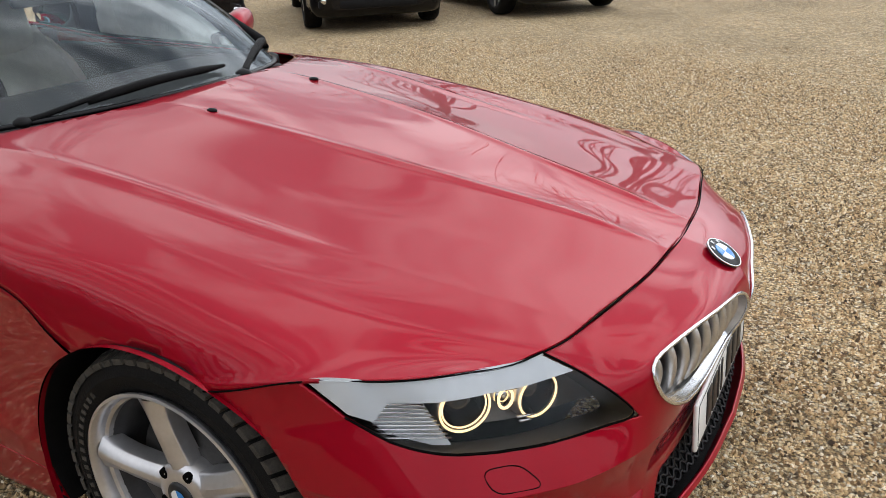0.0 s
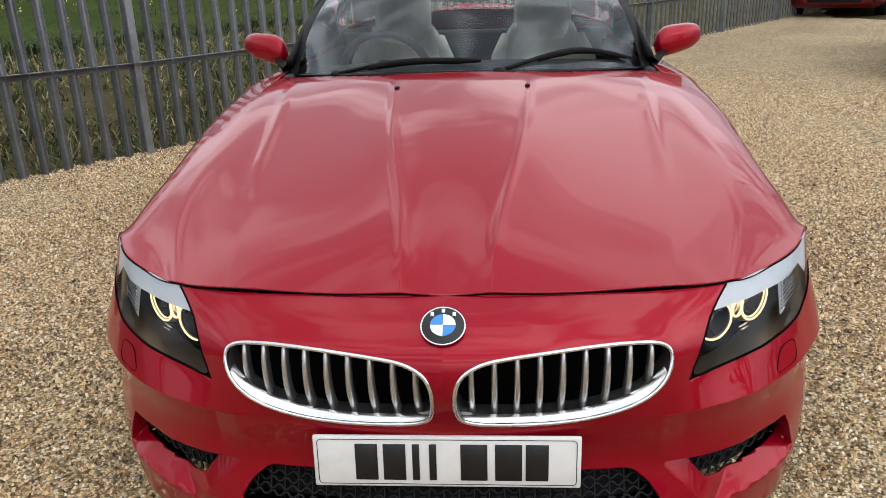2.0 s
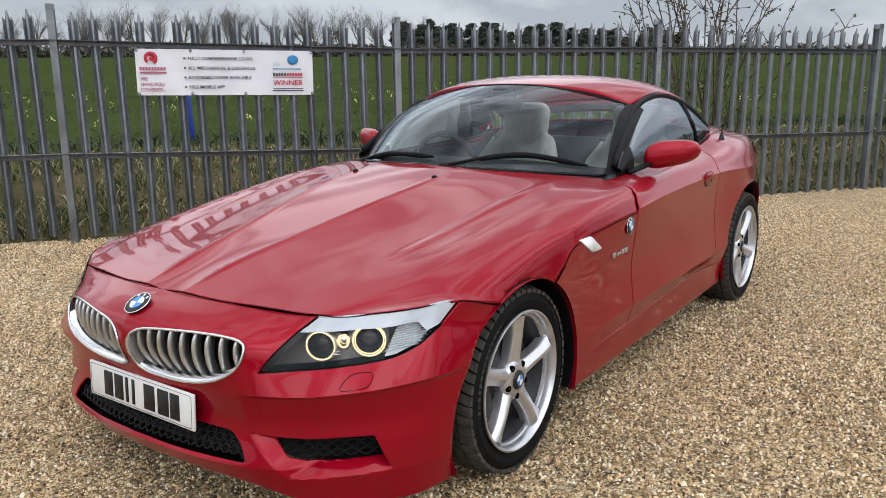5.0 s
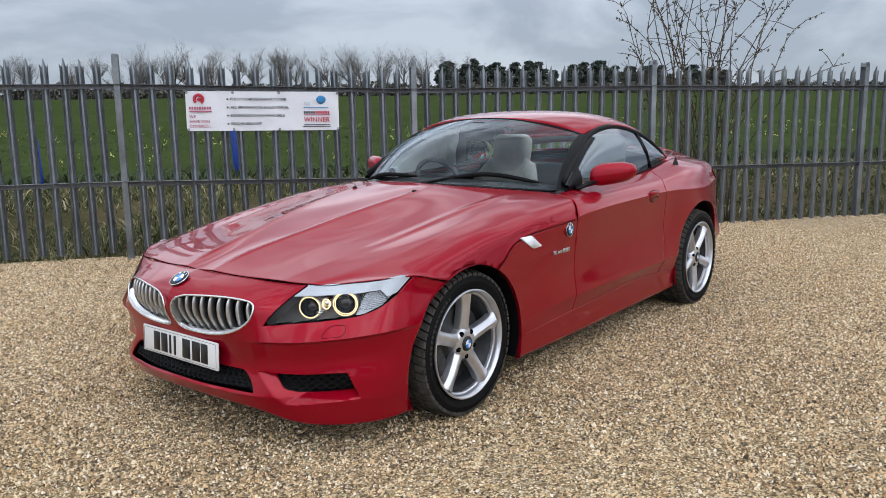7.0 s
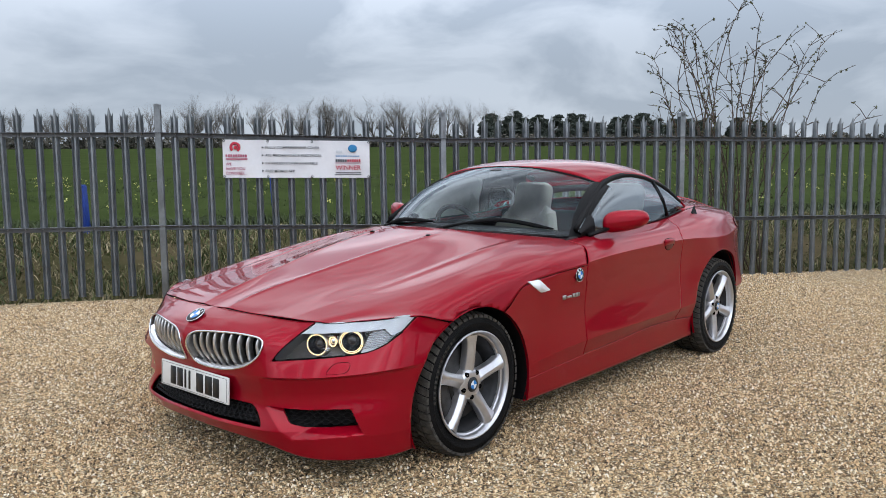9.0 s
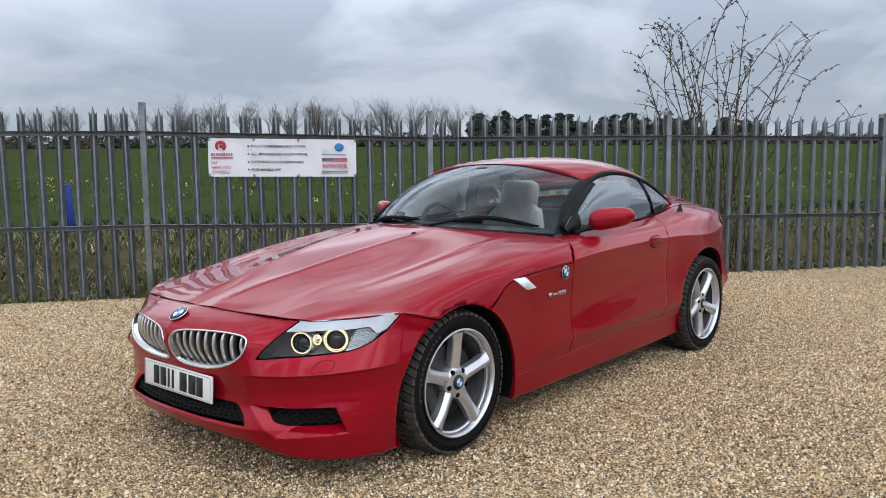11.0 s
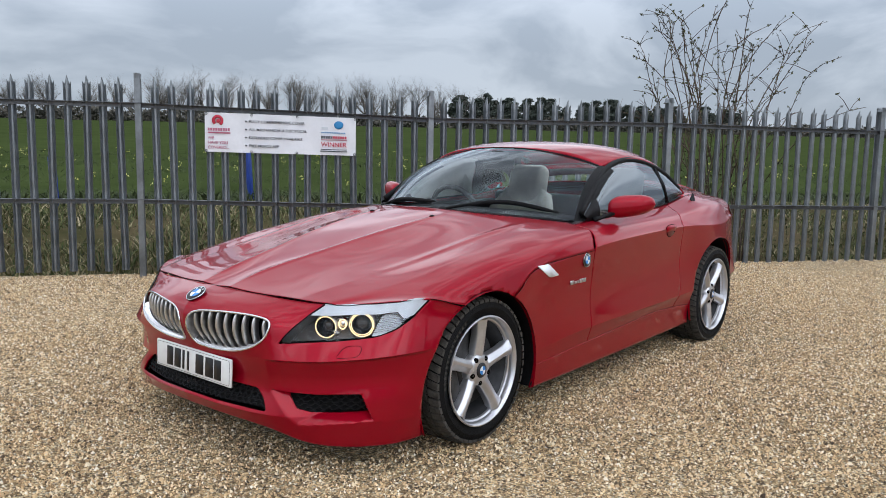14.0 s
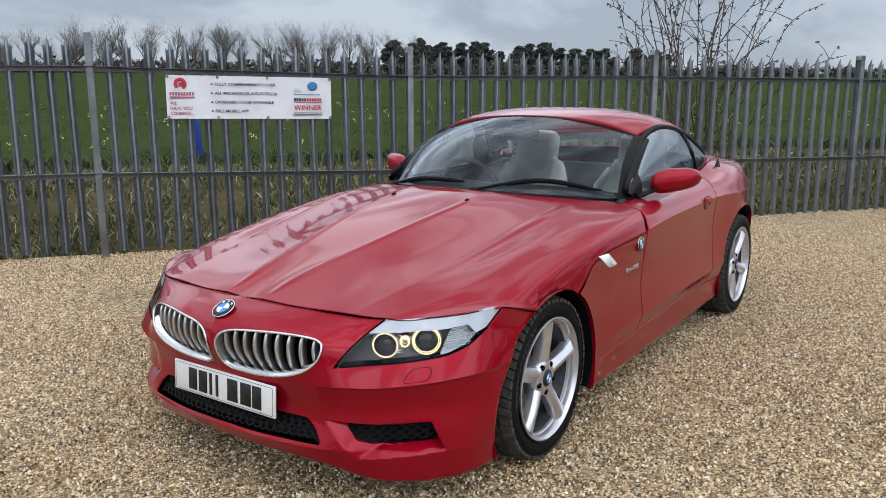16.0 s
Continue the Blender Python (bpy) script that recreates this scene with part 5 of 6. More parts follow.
# crop field beyond the verge
fd = np.concatenate([np.linspace(6.5, 30, 40), np.geomspace(32, 520, 30)])
fw = np.concatenate([-np.geomspace(500, 40, 14), np.linspace(-38, 38, 60), np.geomspace(40, 500, 14)])
D, W = np.meshgrid(fd, fw, indexing="ij")
FXY = np.array([-1.30, -4.02]) + D[..., None] * F_NRM + W[..., None] * F_DIR
fz = ground_z(FXY[..., 0], FXY[..., 1]) + 0.30 + 0.05 * np.sin(W * 1.7) * np.sin(D * 1.1)
fz[0] -= 0.32
part("crop_field", grid(np.concatenate([FXY, fz[..., None]], -1)), FIELD, None, "green field of young rape crop", kind="structure")
# gravel yard with an uneven edge along the fence
gx = []
for a in np.linspace(-19, 26, 150):
    row = []
    for c in np.linspace(0, 1, 70):
        edge = 0.16 + 0.10 * noise.noise(Vector((a * 0.9, 0, 3))) + 0.05 * noise.noise(Vector((a * 3.5, 0, 9)))
        d = edge - c ** 1.6 * 27
        p = np.array([-1.30, -4.02]) - a * F_DIR + d * F_NRM
        h = 0.012 * noise.noise(Vector((p[0] * 0.9, p[1] * 0.9, 0))) + 0.006 * noise.noise(Vector((p[0] * 4, p[1] * 4, 2)))
        near = math.hypot(p[0] + 1.2, p[1])
        h *= min(1, max(0, (near - 0.5)) / 2)
        row.append((p[0], p[1], (0.0 if c > 0 else -0.05) + h))
    gx.append(row)
part("gravel_yard", grid(np.array(gx)), GRAVEL, None, "golden crushed gravel yard", kind="structure")
# loose stones over the yard round the car: low ridged pebbles
rng = np.random.default_rng(5)
K = 760000
px, py = rng.uniform(-8.2, 3.4, K), rng.uniform(-5.2, 6.8, K)
ok = (beyond(px, py) < 0.12) & (rng.random(K) < np.clip((7.6 - np.hypot(px + 1.0, py + 0.3)) / 4.0, 0, 0.8)) & ~((px > -3.1) & (px < 0.5) & (np.abs(py) < 0.62)) & ~((px > 1.6) & (py > 1.9))
px, py = px[ok], py[ok]
K = len(px)
size = rng.uniform(0.0034, 0.0080, K) * np.where(rng.random(K) < 0.04, 1.6, 1)
pebble = np.array([(1, 0, -0.5), (0, 0.8, -0.5), (-1, 0, -0.5), (0, -0.8, -0.5), (0.42, 0.08, 0.55), (-0.42, -0.08, 0.55)], float)
V = pebble[None] * size[:, None, None] * rng.uniform(0.65, 1.3, (K, 6, 1))
ang = rng.uniform(0, 6.28, K)
ca, sa = np.cos(ang)[:, None], np.sin(ang)[:, None]
tilt_a, tilt_b = rng.normal(0, 0.35, (K, 1)), rng.normal(0, 0.35, (K, 1))
V = np.stack([V[..., 0] * ca - V[..., 1] * sa + px[:, None], V[..., 0] * sa + V[..., 1] * ca + py[:, None], V[..., 2] + tilt_a * V[..., 0] + tilt_b * V[..., 1] + 0.003 + 0.35 * size[:, None]], -1)
tri6 = np.array([(0, 1, 4), (1, 2, 5), (1, 5, 4), (2, 3, 5), (3, 0, 4), (3, 4, 5)])
Fc = (tri6[None] + 6 * np.arange(K)[:, None, None]).reshape(-1, 3)
stones_me = bpy.data.meshes.new("gravel_stones")
stones_me.vertices.add(6 * K)
stones_me.vertices.foreach_set("co", V.ravel())
stones_me.loops.add(18 * K)
stones_me.loops.foreach_set("vertex_index", Fc.ravel())
stones_me.polygons.add(6 * K)
stones_me.polygons.foreach_set("loop_start", np.arange(0, 18 * K, 3))
stones_me.update(calc_edges=True)
stones_me.shade_flat()
stones_me.materials.append(STONE)
tagged(new("gravel_stones", stones_me), "loose golden gravel stones", kind="stuff")


# palisade fence -----------------------------------------------------------
fence = empty("fence")
tagged(fence, "grey galvanised steel palisade fence with pointed pales", "fence")


def pale_mesh(h):
    """A corrugated W-section pale with a split, three-pointed head."""
    xs = np.array([-0.034, -0.020, -0.007, 0.007, 0.020, 0.034])
    ys = np.array([0.008, -0.004, 0.022, 0.022, -0.004, 0.008])
    rows = []
    for z in (0.0, h * 0.5, h - 0.105):
        rows.append(np.stack([xs, ys, np.full(6, z)], 1))
    tip = np.array([h - 0.050, h - 0.078, h - 0.002, h - 0.002, h - 0.078, h - 0.050])
    rows.append(np.stack([xs * np.array([1.04, 1, 0.35, 0.35, 1, 1.04]), ys + np.array([0.006, 0, -0.004, -0.004, 0, 0.006]), tip], 1))
    a = np.array(rows)
    back = a.copy()
    back[..., 1] -= 0.003
    g1, g2 = grid(a, False), grid(back, True)
    return join(g1, g2)


PALE = part("pale", pale_mesh(1.76), GALV, fence, sharp=25)
pale_me = PALE.data
RAIL_PROFILE = [(0.046, 0.022), (-0.005, 0.022), (-0.005, -0.022), (0.0, -0.022), (0.0, 0.017), (0.046, 0.017)]
first = True


def bay(p, q, tp, tq, n=17):
    """One bay of fence from post p to post q; tp and tq are the heights of the post tops."""
    global first
    d = q - p
    ln = float(np.linalg.norm(d))
    d = d / ln
    nr = np.array([d[1], -d[0]])
    if np.dot(nr, F_NRM) > 0:
        nr = -nr
    yaw = math.atan2(d[1], d[0])
    face = yaw if np.dot((-math.sin(yaw), math.cos(yaw)), nr) > 0 else yaw + math.pi
    for k in range(n):
        u = (k + 1) / (n + 1)
        c = p + d * ln * u - nr * 0.012
        base = (tp - 1.845) * (1 - u) + (tq - 1.845) * u
        m = pose(c[0], c[1], 0.045 + base + random.uniform(-0.006, 0.006), random.uniform(-0.5, 0.5), random.uniform(-0.7, 0.7), math.degrees(face))
        if first:
            PALE.matrix_basis = m
            first = False
        else:
            ob = new("pale", pale_me)
            ob.parent = fence
            ob.matrix_basis = m
    for z in (0.69, 1.56):
        a = np.array([*(p + nr * 0.02), z + tp - 1.845])
        b = np.array([*(q + nr * 0.02), z + tq - 1.845])
        prof = np.array(RAIL_PROFILE)
        ring = lambda c: np.array([c + np.array([nr[0] * u, nr[1] * u, w]) for u, w in prof])
        v = np.concatenate([ring(a), ring(b)])
        m = len(prof)
        part("rail", (v[:, :], [(i, (i + 1) % m, (i + 1) % m + m, i + m) for i in range(m)] + [tuple(range(m)), tuple(range(2 * m - 1, m - 1, -1))]), RAIL, fence, smooth=False)
        for k in range(n):
            u = (k + 1) / (n + 1)
            c = p + d * ln * u + nr * 0.024
            zz = z + (tp - 1.845) * (1 - u) + (tq - 1.845) * u
            BOLTS.append(ball(0.008, 0.008, 0.008, (c[0], c[1], zz + 0.006), 6, 4))


BOLTS = []


def post(p, top):
    ang = math.degrees(math.atan2(F_DIR[1], F_DIR[0]))
    g = join(box(0.055, 0.006, top + 0.1, 0.002, (0, 0.04, (top - 0.1) / 2), 1), box(0.055, 0.006, top + 0.1, 0.002, (0, -0.04, (top - 0.1) / 2), 1), box(0.006, 0.08, top + 0.1, 0.001, (0, 0, (top - 0.1) / 2), 1),
             prism([(-0.0275, top - 0.05), (0.0275, top - 0.05), (0.020, top - 0.012), (0.0, top + 0.002), (-0.020, top - 0.012)], 0.086))
    part("post", moved(g, pose(p[0], p[1], 0, 0, 0, ang)), GALV, fence, smooth=False)


line = [np.array([-1.30, -4.02]) + np.array([0.797, -0.604]) * BAY * k for k in (5, 4, 3, 2, 1)] + [np.array([-1.30, -4.02]), np.array([-3.53, -2.44]), np.array([-5.62, -0.86]), np.array([-7.78, 0.76])]
line += [np.array([-7.78, 0.76]) + np.array([-0.80, 0.60]) * BAY * k for k in (1, 2, 3, 4)]
tops = [1.86, 1.86, 1.86, 1.86, 1.86, 1.855, 1.79, 1.80, 1.775, 1.77, 1.77, 1.77, 1.77]
for p, t in zip(line, tops):
    post(p, t)
for p, q, a, b in zip(line, line[1:], tops, tops[1:]):
    bay(p, q, a, b)
part("bolts", join(*BOLTS), GALV, fence, "", kind="stuff")


# banner on the fence ------------------------------------------------------
BANNER = material("banner_pvc", (0.72, 0.72, 0.74), 0.45, vary=0.06, scale=6, bump=0.1, bump_scale=30)
RED_INK = material("red_ink", (0.45, 0.02, 0.045), 0.5)
GREY_INK = material("dark_ink", (0.05, 0.055, 0.065), 0.5)
BLUE_INK = material("blue_ink", (0.03, 0.20, 0.42), 0.5)
PINK_INK = material("faded_red_ink", (0.40, 0.10, 0.16), 0.5)
b0, b1 = np.array([-1.748, -3.654, 1.523]), np.array([-2.893, -2.842, 1.503])
b_ax = (b1 - b0) / np.linalg.norm(b1 - b0)
b_w = float(np.linalg.norm(b1 - b0))
b_n = np.array([-b_ax[1], b_ax[0], 0])
if np.dot(b_n[:2], F_NRM) > 0:
    b_n = -b_n
b_n /= np.linalg.norm(b_n)
b_up = np.cross(b_n, b_ax)
if b_up[2] < 0:
    b_up = -b_up
B_M = Matrix([[*(float(q) for q in r), float(o)] for r, o in zip(np.stack([b_ax, b_up, b_n], 1), b0 - b_up * 0.362 + b_n * 0.004)] + [[0, 0, 0, 1]])
bu, bv2 = np.meshgrid(np.linspace(0, b_w, 50), np.linspace(0, 0.362, 14), indexing="ij")
bz = 0.004 * np.sin(bu * 9) * np.cos(bv2 * 8) + 0.003 * np.sin(bu * 23 + bv2 * 14)
banner = part("banner", moved(join(grid(np.stack([bu, bv2, bz], -1), False), grid(np.stack([bu, bv2, bz - 0.002], -1), True)), B_M), BANNER, None, "white printed vinyl banner tied to the steel fence", category="banner")


def lettering(text, x, y, size, mat, wide=1.0):
    """Raised print on the banner, from Blender's own font."""
    cu = bpy.data.curves.new("print", "FONT")
    cu.body, cu.size, cu.extrude, cu.offset = text, size, 0.0006, 0.0005
    cu.materials.append(mat)
    ob = new("print", cu)
    ob.parent = banner
    ob.matrix_basis = B_M @ Matrix.Translation((x, y, 0.010)) @ Matrix.Diagonal((wide, 1, 1, 1))


def print_bar(x, y, w, h, mat):
    part("print_bar", moved(box(w, h, 0.0012, 0, (x + w / 2, y + h / 2, 0.0095), 1), B_M), mat, banner, smooth=False)


for k, t in enumerate(("FULLY COMPREHENSIVE COVER", "ALL MECHANICAL & ELECTRICAL", "EXTENDED COVER AVAILABLE", "FREE MOBILE APP")):
    lettering(t, 0.395, 0.280 - 0.075 * k, 0.034, GREY_INK, 1.06)
    part("bullet", moved(lathe([(0, 0.0), (0.008, 0.0), (0.008, -0.001)], 12), B_M @ Matrix.Translation((0.370, 0.291 - 0.075 * k, 0.0105)) @ Matrix.Rotation(radians(90), 4, "X")), GREY_INK, banner)
for k, t in enumerate(("WE", "HAVE YOU", "COVERED...")):
    lettering(t, 0.026, 0.118 - 0.043 * k, 0.037, PINK_INK, 1.0)
lettering("WINNER", 1.068, 0.080, 0.062, RED_INK, 1.0)
for k in range(9):
    print_bar(0.026 + 0.0225 * k, 0.196, 0.016, 0.026, PINK_INK)
print_bar(0.028, 0.172, 0.200, 0.013, PINK_INK)
for k in range(11):
    print_bar(1.068 + 0.0228 * k, 0.156, 0.016, 0.026, GREY_INK if k < 5 else RED_INK)
print_bar(1.068, 0.143, 0.250, 0.006, PINK_INK)
for k in range(14):
    print_bar(1.070 + 0.0168 * k, 0.208, 0.011, 0.011, BLUE_INK)
print_bar(1.068, 0.050, 0.250, 0.006, GREY_INK)
print_bar(1.060, 0.032, 0.260, 0.008, GREY_INK)
print_bar(1.072, 0.240, 0.060, 0.026, BROW)
an = np.linspace(radians(-60), radians(230), 30)
part("logo_ring", moved(tube(np.stack([0.115 + 0.038 * np.cos(an), 0.290 + 0.038 * np.sin(an), 0 * an + 0.009], 1), 0.013, 6, False, 0.15), B_M), RED_INK, banner, "red ring device")
part("logo_core", moved(ball(0.020, 0.020, 0.002, (0.120, 0.288, 0.010), 16, 6), B_M), RED_INK, banner)
part("logo_globe", moved(ball(0.047, 0.040, 0.002, (1.235, 0.288, 0.010), 24, 6), B_M), BLUE_INK, banner, "blue oval device")
for u in (0.012, 0.42, 0.84, b_w - 0.012):
    for v in (0.012, 0.350):
        e = part("eyelet", moved(lathe([(0.006, 0.002), (0.011, 0.003), (0.012, 0.0)], 14), B_M @ Matrix.Translation((u, v, 0.009)) @ Matrix.Rotation(radians(90), 4, "X")), GREY_INK, banner)

# vegetation ---------------------------------------------------------------


def island_material(name, stops, rough=0.85):
    m = material(name, stops[0][1], rough)
    n, l = m.node_tree.nodes, m.node_tree.links
    g = n.new("ShaderNodeNewGeometry")
    ramp = n.new("ShaderNodeValToRGB")
    e = ramp.color_ramp.elements
    e[0].position, e[0].color = stops[0][0], (*stops[0][1], 1)
    e[1].position, e[1].color = stops[-1][0], (*stops[-1][1], 1)
    for p, c in stops[1:-1]:
        k = e.new(p)
        k.color = (*c, 1)
    l.new(g.outputs["Random Per Island"], ramp.inputs[0])
    l.new(ramp.outputs["Color"], n["Principled BSDF"].inputs["Base Color"])
    return m


GRASS = island_material("verge_grass", ((0.0, (0.022, 0.032, 0.010)), (0.35, (0.060, 0.082, 0.020)), (0.55, (0.12, 0.13, 0.040)), (0.75, (0.18, 0.145, 0.075)), (0.9, (0.27, 0.23, 0.125)), (1.0, (0.42, 0.35, 0.22))))
CROP = island_material("crop_leaf", ((0.0, (0.020, 0.030, 0.010)), (0.5, (0.040, 0.056, 0.018)), (1.0, (0.072, 0.092, 0.032))))
FLOWER = island_material("yellow_flower", ((0.0, (0.40, 0.38, 0.08)), (1.0, (0.62, 0.60, 0.24))))
BARK = material("grey_bark", (0.13, 0.115, 0.10), 0.9, vary=0.4, scale=4, bump=0.6, bump_scale=40)
TWIG = material("brown_twig", (0.085, 0.058, 0.042), 0.85, vary=0.3, scale=12)
BUD = island_material("bud_leaf", ((0.0, (0.030, 0.030, 0.016)), (0.6, (0.060, 0.068, 0.024)), (1.0, (0.12, 0.12, 0.045))))
# needle colour is lightened to stand for haze over the distance
NEEDLE = island_material("hazed_pine_needle", ((0.0, (0.035, 0.045, 0.040)), (1.0, (0.085, 0.10, 0.075))))
HEDGE = island_material("far_hedge", ((0.0, (0.035, 0.035, 0.028)), (0.6, (0.075, 0.070, 0.055)), (1.0, (0.12, 0.105, 0.08))))


def blades(x, y, z, h, w, lean, seed):
    """Many tapering blades, each a bent strip of three points a side."""
    r = np.random.default_rng(seed)
    n = len(x)
    a = r.uniform(0, 6.283, n)
    dx, dy = np.cos(a), np.sin(a)
    lx, ly = r.normal(0, lean, n) * h, r.normal(0, lean, n) * h
    p0 = np.stack([x - dx * w, y - dy * w, z], 1)
    p1 = np.stack([x + dx * w, y + dy * w, z], 1)
    p2 = np.stack([x + dx * w * 0.7 + lx * 0.4, y + dy * w * 0.7 + ly * 0.4, z + h * 0.6], 1)
    p3 = np.stack([x - dx * w * 0.7 + lx * 0.4, y - dy * w * 0.7 + ly * 0.4, z + h * 0.6], 1)
    p4 = np.stack([x + lx, y + ly, z + h * r.uniform(0.8, 1.0, n)], 1)
    v = np.stack([p0, p1, p2, p3, p4], 1).reshape(-1, 3)
    k = 5 * np.arange(n)
    f = [q for i in k for q in ((i, i + 1, i + 2, i + 3), (i + 3, i + 2, i + 4))]
    return v, f


def strip(n, d0, d1, w0, w1, seed):
    r = np.random.default_rng(seed)
    d, w = r.uniform(d0, d1, n), r.uniform(w0, w1, n)
    p = np.array([-1.30, -4.02]) + d[:, None] * F_NRM + w[:, None] * F_DIR
    return p[:, 0], p[:, 1], d, w, r


x, y, d, w, r = strip(84000, 0.05, 5.4, -11, 13, 11)
clump = np.array([noise.noise(Vector((a * 0.9, b * 0.9, 0))) for a, b in zip(x, y)])
keep = clump + r.uniform(-0.35, 0.35, len(x)) > -0.24
x, y, d, clump = x[keep], y[keep], d[keep], clump[keep]
part("verge_plants", blades(x, y, ground_z(x, y) - 0.01, np.clip(0.045 + 0.11 * (clump + 0.3) + r.normal(0, 0.035, len(x)), 0.03, 0.26), 0.004 + 0.008 * r.random(len(x)), 0.75, 12), GRASS, None, "rough dry and green grass along the fence foot", kind="stuff")
x, y, d, w, r = strip(66000, 5.0, 23, -18, 22, 21)
part("crop_plants", blades(x, y, ground_z(x, y) + 0.06 * np.clip(d - 6.4, 0, 1), 0.22 + 0.12 * r.random(len(x)), 0.010 + 0.014 * r.random(len(x)), 0.65, 22), CROP, None, "leafy green rape plants", kind="stuff")
x, y, d, w, r = strip(280, 6.6, 22, -18, 22, 31)
x, y = np.repeat(x, 5) + r.normal(0, 0.03, 1400), np.repeat(y, 5) + r.normal(0, 0.03, 1400)
part("crop_flowers", blades(x, y, ground_z(x, y) + 0.36 + r.uniform(0, 0.12, 1400), np.full(1400, 0.035), np.full(1400, 0.016), 0.6, 32), FLOWER, None, "scattered yellow rape flowers", kind="stuff")


def branch_tree(seed, height, spread, levels, kids, r0, up=0.35, wiggle=0.25):
    """Bare tree as joined tapering limbs; returns verts and faces."""
    rn = random.Random(seed)
    vs, fs = [], []

    def limb(p, d, ln, rad, lv):
        seg = 4 if lv == 0 else 3
        pts, q, dd = [p], p.copy(), d.copy()
        for _ in range(seg):
            dd = (dd + Vector((rn.gauss(0, wiggle), rn.gauss(0, wiggle), rn.gauss(0, wiggle) * 0.5 + up * 0.12))).normalized()
            q = q + dd * (ln / seg)
            pts.append(q.copy())
        n = 5 if lv == 0 else 3
        base = len(vs)
        for i, c in enumerate(pts):
            rr = rad * (1 - 0.55 * i / seg)
            ax = dd.orthogonal().normalized()
            bx = dd.cross(ax)
            for k in range(n):
                a = 2 * math.pi * k / n
                o = c + ax * (rr * math.cos(a)) + bx * (rr * math.sin(a))
                vs.append((o.x, o.y, o.z))
        for i in range(seg):
            for k in range(n):
                fs.append((base + i * n + k, base + i * n + (k + 1) % n, base + (i + 1) * n + (k + 1) % n, base + (i + 1) * n + k))
        if lv + 1 < levels:
            for k in range(kids[lv]):
                t = rn.uniform(0.35 if lv else 0.28, 1.0)
                i = min(seg - 1, int(t * seg))
                c = pts[i].lerp(pts[i + 1], t * seg - i)
                a = rn.uniform(0, 6.283)
                side_v = Vector((math.cos(a), math.sin(a), rn.uniform(-0.1, 0.5)))
                nd = (dd * rn.uniform(0.5, 0.9) + side_v * spread).normalized()
                limb(c, nd, ln * rn.uniform(0.42, 0.68), rad * (1 - 0.5 * t) * rn.uniform(0.4, 0.6), lv + 1)
    limb(Vector((0, 0, -0.2)), Vector((0, 0, 1)), height * 0.55, r0, 0)
    return np.array(vs), fs


def tree(name, m, geo, label, parts=(), scale=1.0):
    t = empty(name)
    tagged(t, label, "tree")
    part("trunk", geo, BARK, t)
    for nm, g, mt in parts:
        part(nm, g, mt, t)
    t.matrix_basis = m
    t.scale = (scale, scale, scale)
    return t


def leaf_cloud(n, centres, size, seed):
    r = np.random.default_rng(seed)
    c = np.array(centres)
    i = r.integers(0, len(c), n)
    u = r.normal(0, 1, (n, 3))
    u /= np.linalg.norm(u, axis=1)[:, None]
    p = c[i, :3] + u * c[i, 3:4] * r.uniform(0.3, 1.0, (n, 1)) ** 0.5 * np.array([1, 1, 0.55])
    t = r.normal(0, size, (n, 3, 3))
    v = (p[:, None] + t).reshape(-1, 3)
    return v, [(3 * k, 3 * k + 1, 3 * k + 2) for k in range(n)]


def field_at(dist, along):
    p = np.array([-1.30, -4.02]) + dist * F_NRM + along * F_DIR
    return p[0], p[1], float(ground_z(p[0], p[1]))


bare = [branch_tree(40 + k, 11.5, 0.50, 5, (11, 6, 5, 4), 0.30, 0.9, 0.18) for k in range(4)]
proto = [tree("bare_tree", pose(*field_at(190, 17 * k - 20)), bare[k], "bare winter tree at the far edge of the field", (), 1.15) for k in range(4)]
rt = random.Random(9)
for k in range(64):
    along = -150 + 3.6 * k + rt.uniform(-2, 2)
    if along > 62:
        continue
    x, y, z = field_at(188 + rt.uniform(-8, 14), along)
    m = pose(x, y, z, 0, 0, rt.uniform(0, 360))
    c = copy_thing(proto[k % 4], m)
    sc = rt.uniform(0.88, 1.18) * (0.85 if along < -20 else 1)
    c.scale = (sc, sc, sc)
    tagged(c, group="treeline beyond the field")
for k, p in enumerate(proto):
    tagged(p, group="treeline beyond the field")
rp = random.Random(23)
pine_c = []
for k in range(34):
    u = (k + rp.random()) / 34
    a, q = rp.uniform(0, 6.283), rp.uniform(0.2, 1.0)
    pine_c.append((2.3 * (1 - 0.7 * u) * q * math.cos(a), 2.3 * (1 - 0.7 * u) * q * math.sin(a), 1.2 + 7.6 * u, rp.uniform(0.45, 0.75) + 0.35 * (1 - u)))
pine = tree("pine_tree", pose(*field_at(185, 60)), branch_tree(70, 13, 0.6, 2, (5,), 0.2), "dark green pine at the far edge of the field", (("crown", leaf_cloud(7000, pine_c, 0.19, 3), NEEDLE),))
tagged(pine, group="pines beyond the field")
for k in range(60):
    x, y, z = field_at(180 + rt.uniform(0, 22), 52 + 1.45 * k + rt.uniform(-1.6, 1.6))
    c = copy_thing(pine, pose(x, y, z, 0, 0, rt.uniform(0, 360)))
    sc = rt.uniform(0.60, 1.0) * (0.85 if k > 34 else 1)
    c.scale = (1.5 * sc, 1.5 * sc, sc)
hc = [(*field_at(178 + 4 * math.sin(k), -260 + 3.4 * k)[:2], field_at(178, -260 + 3.4 * k)[2] + 1.2, rt.uniform(2.4, 4.2)) for k in range(170)]
part("far_hedge", leaf_cloud(60000, hc, 0.35, 8), HEDGE, None, "dark hedge along the far field edge", kind="stuff")

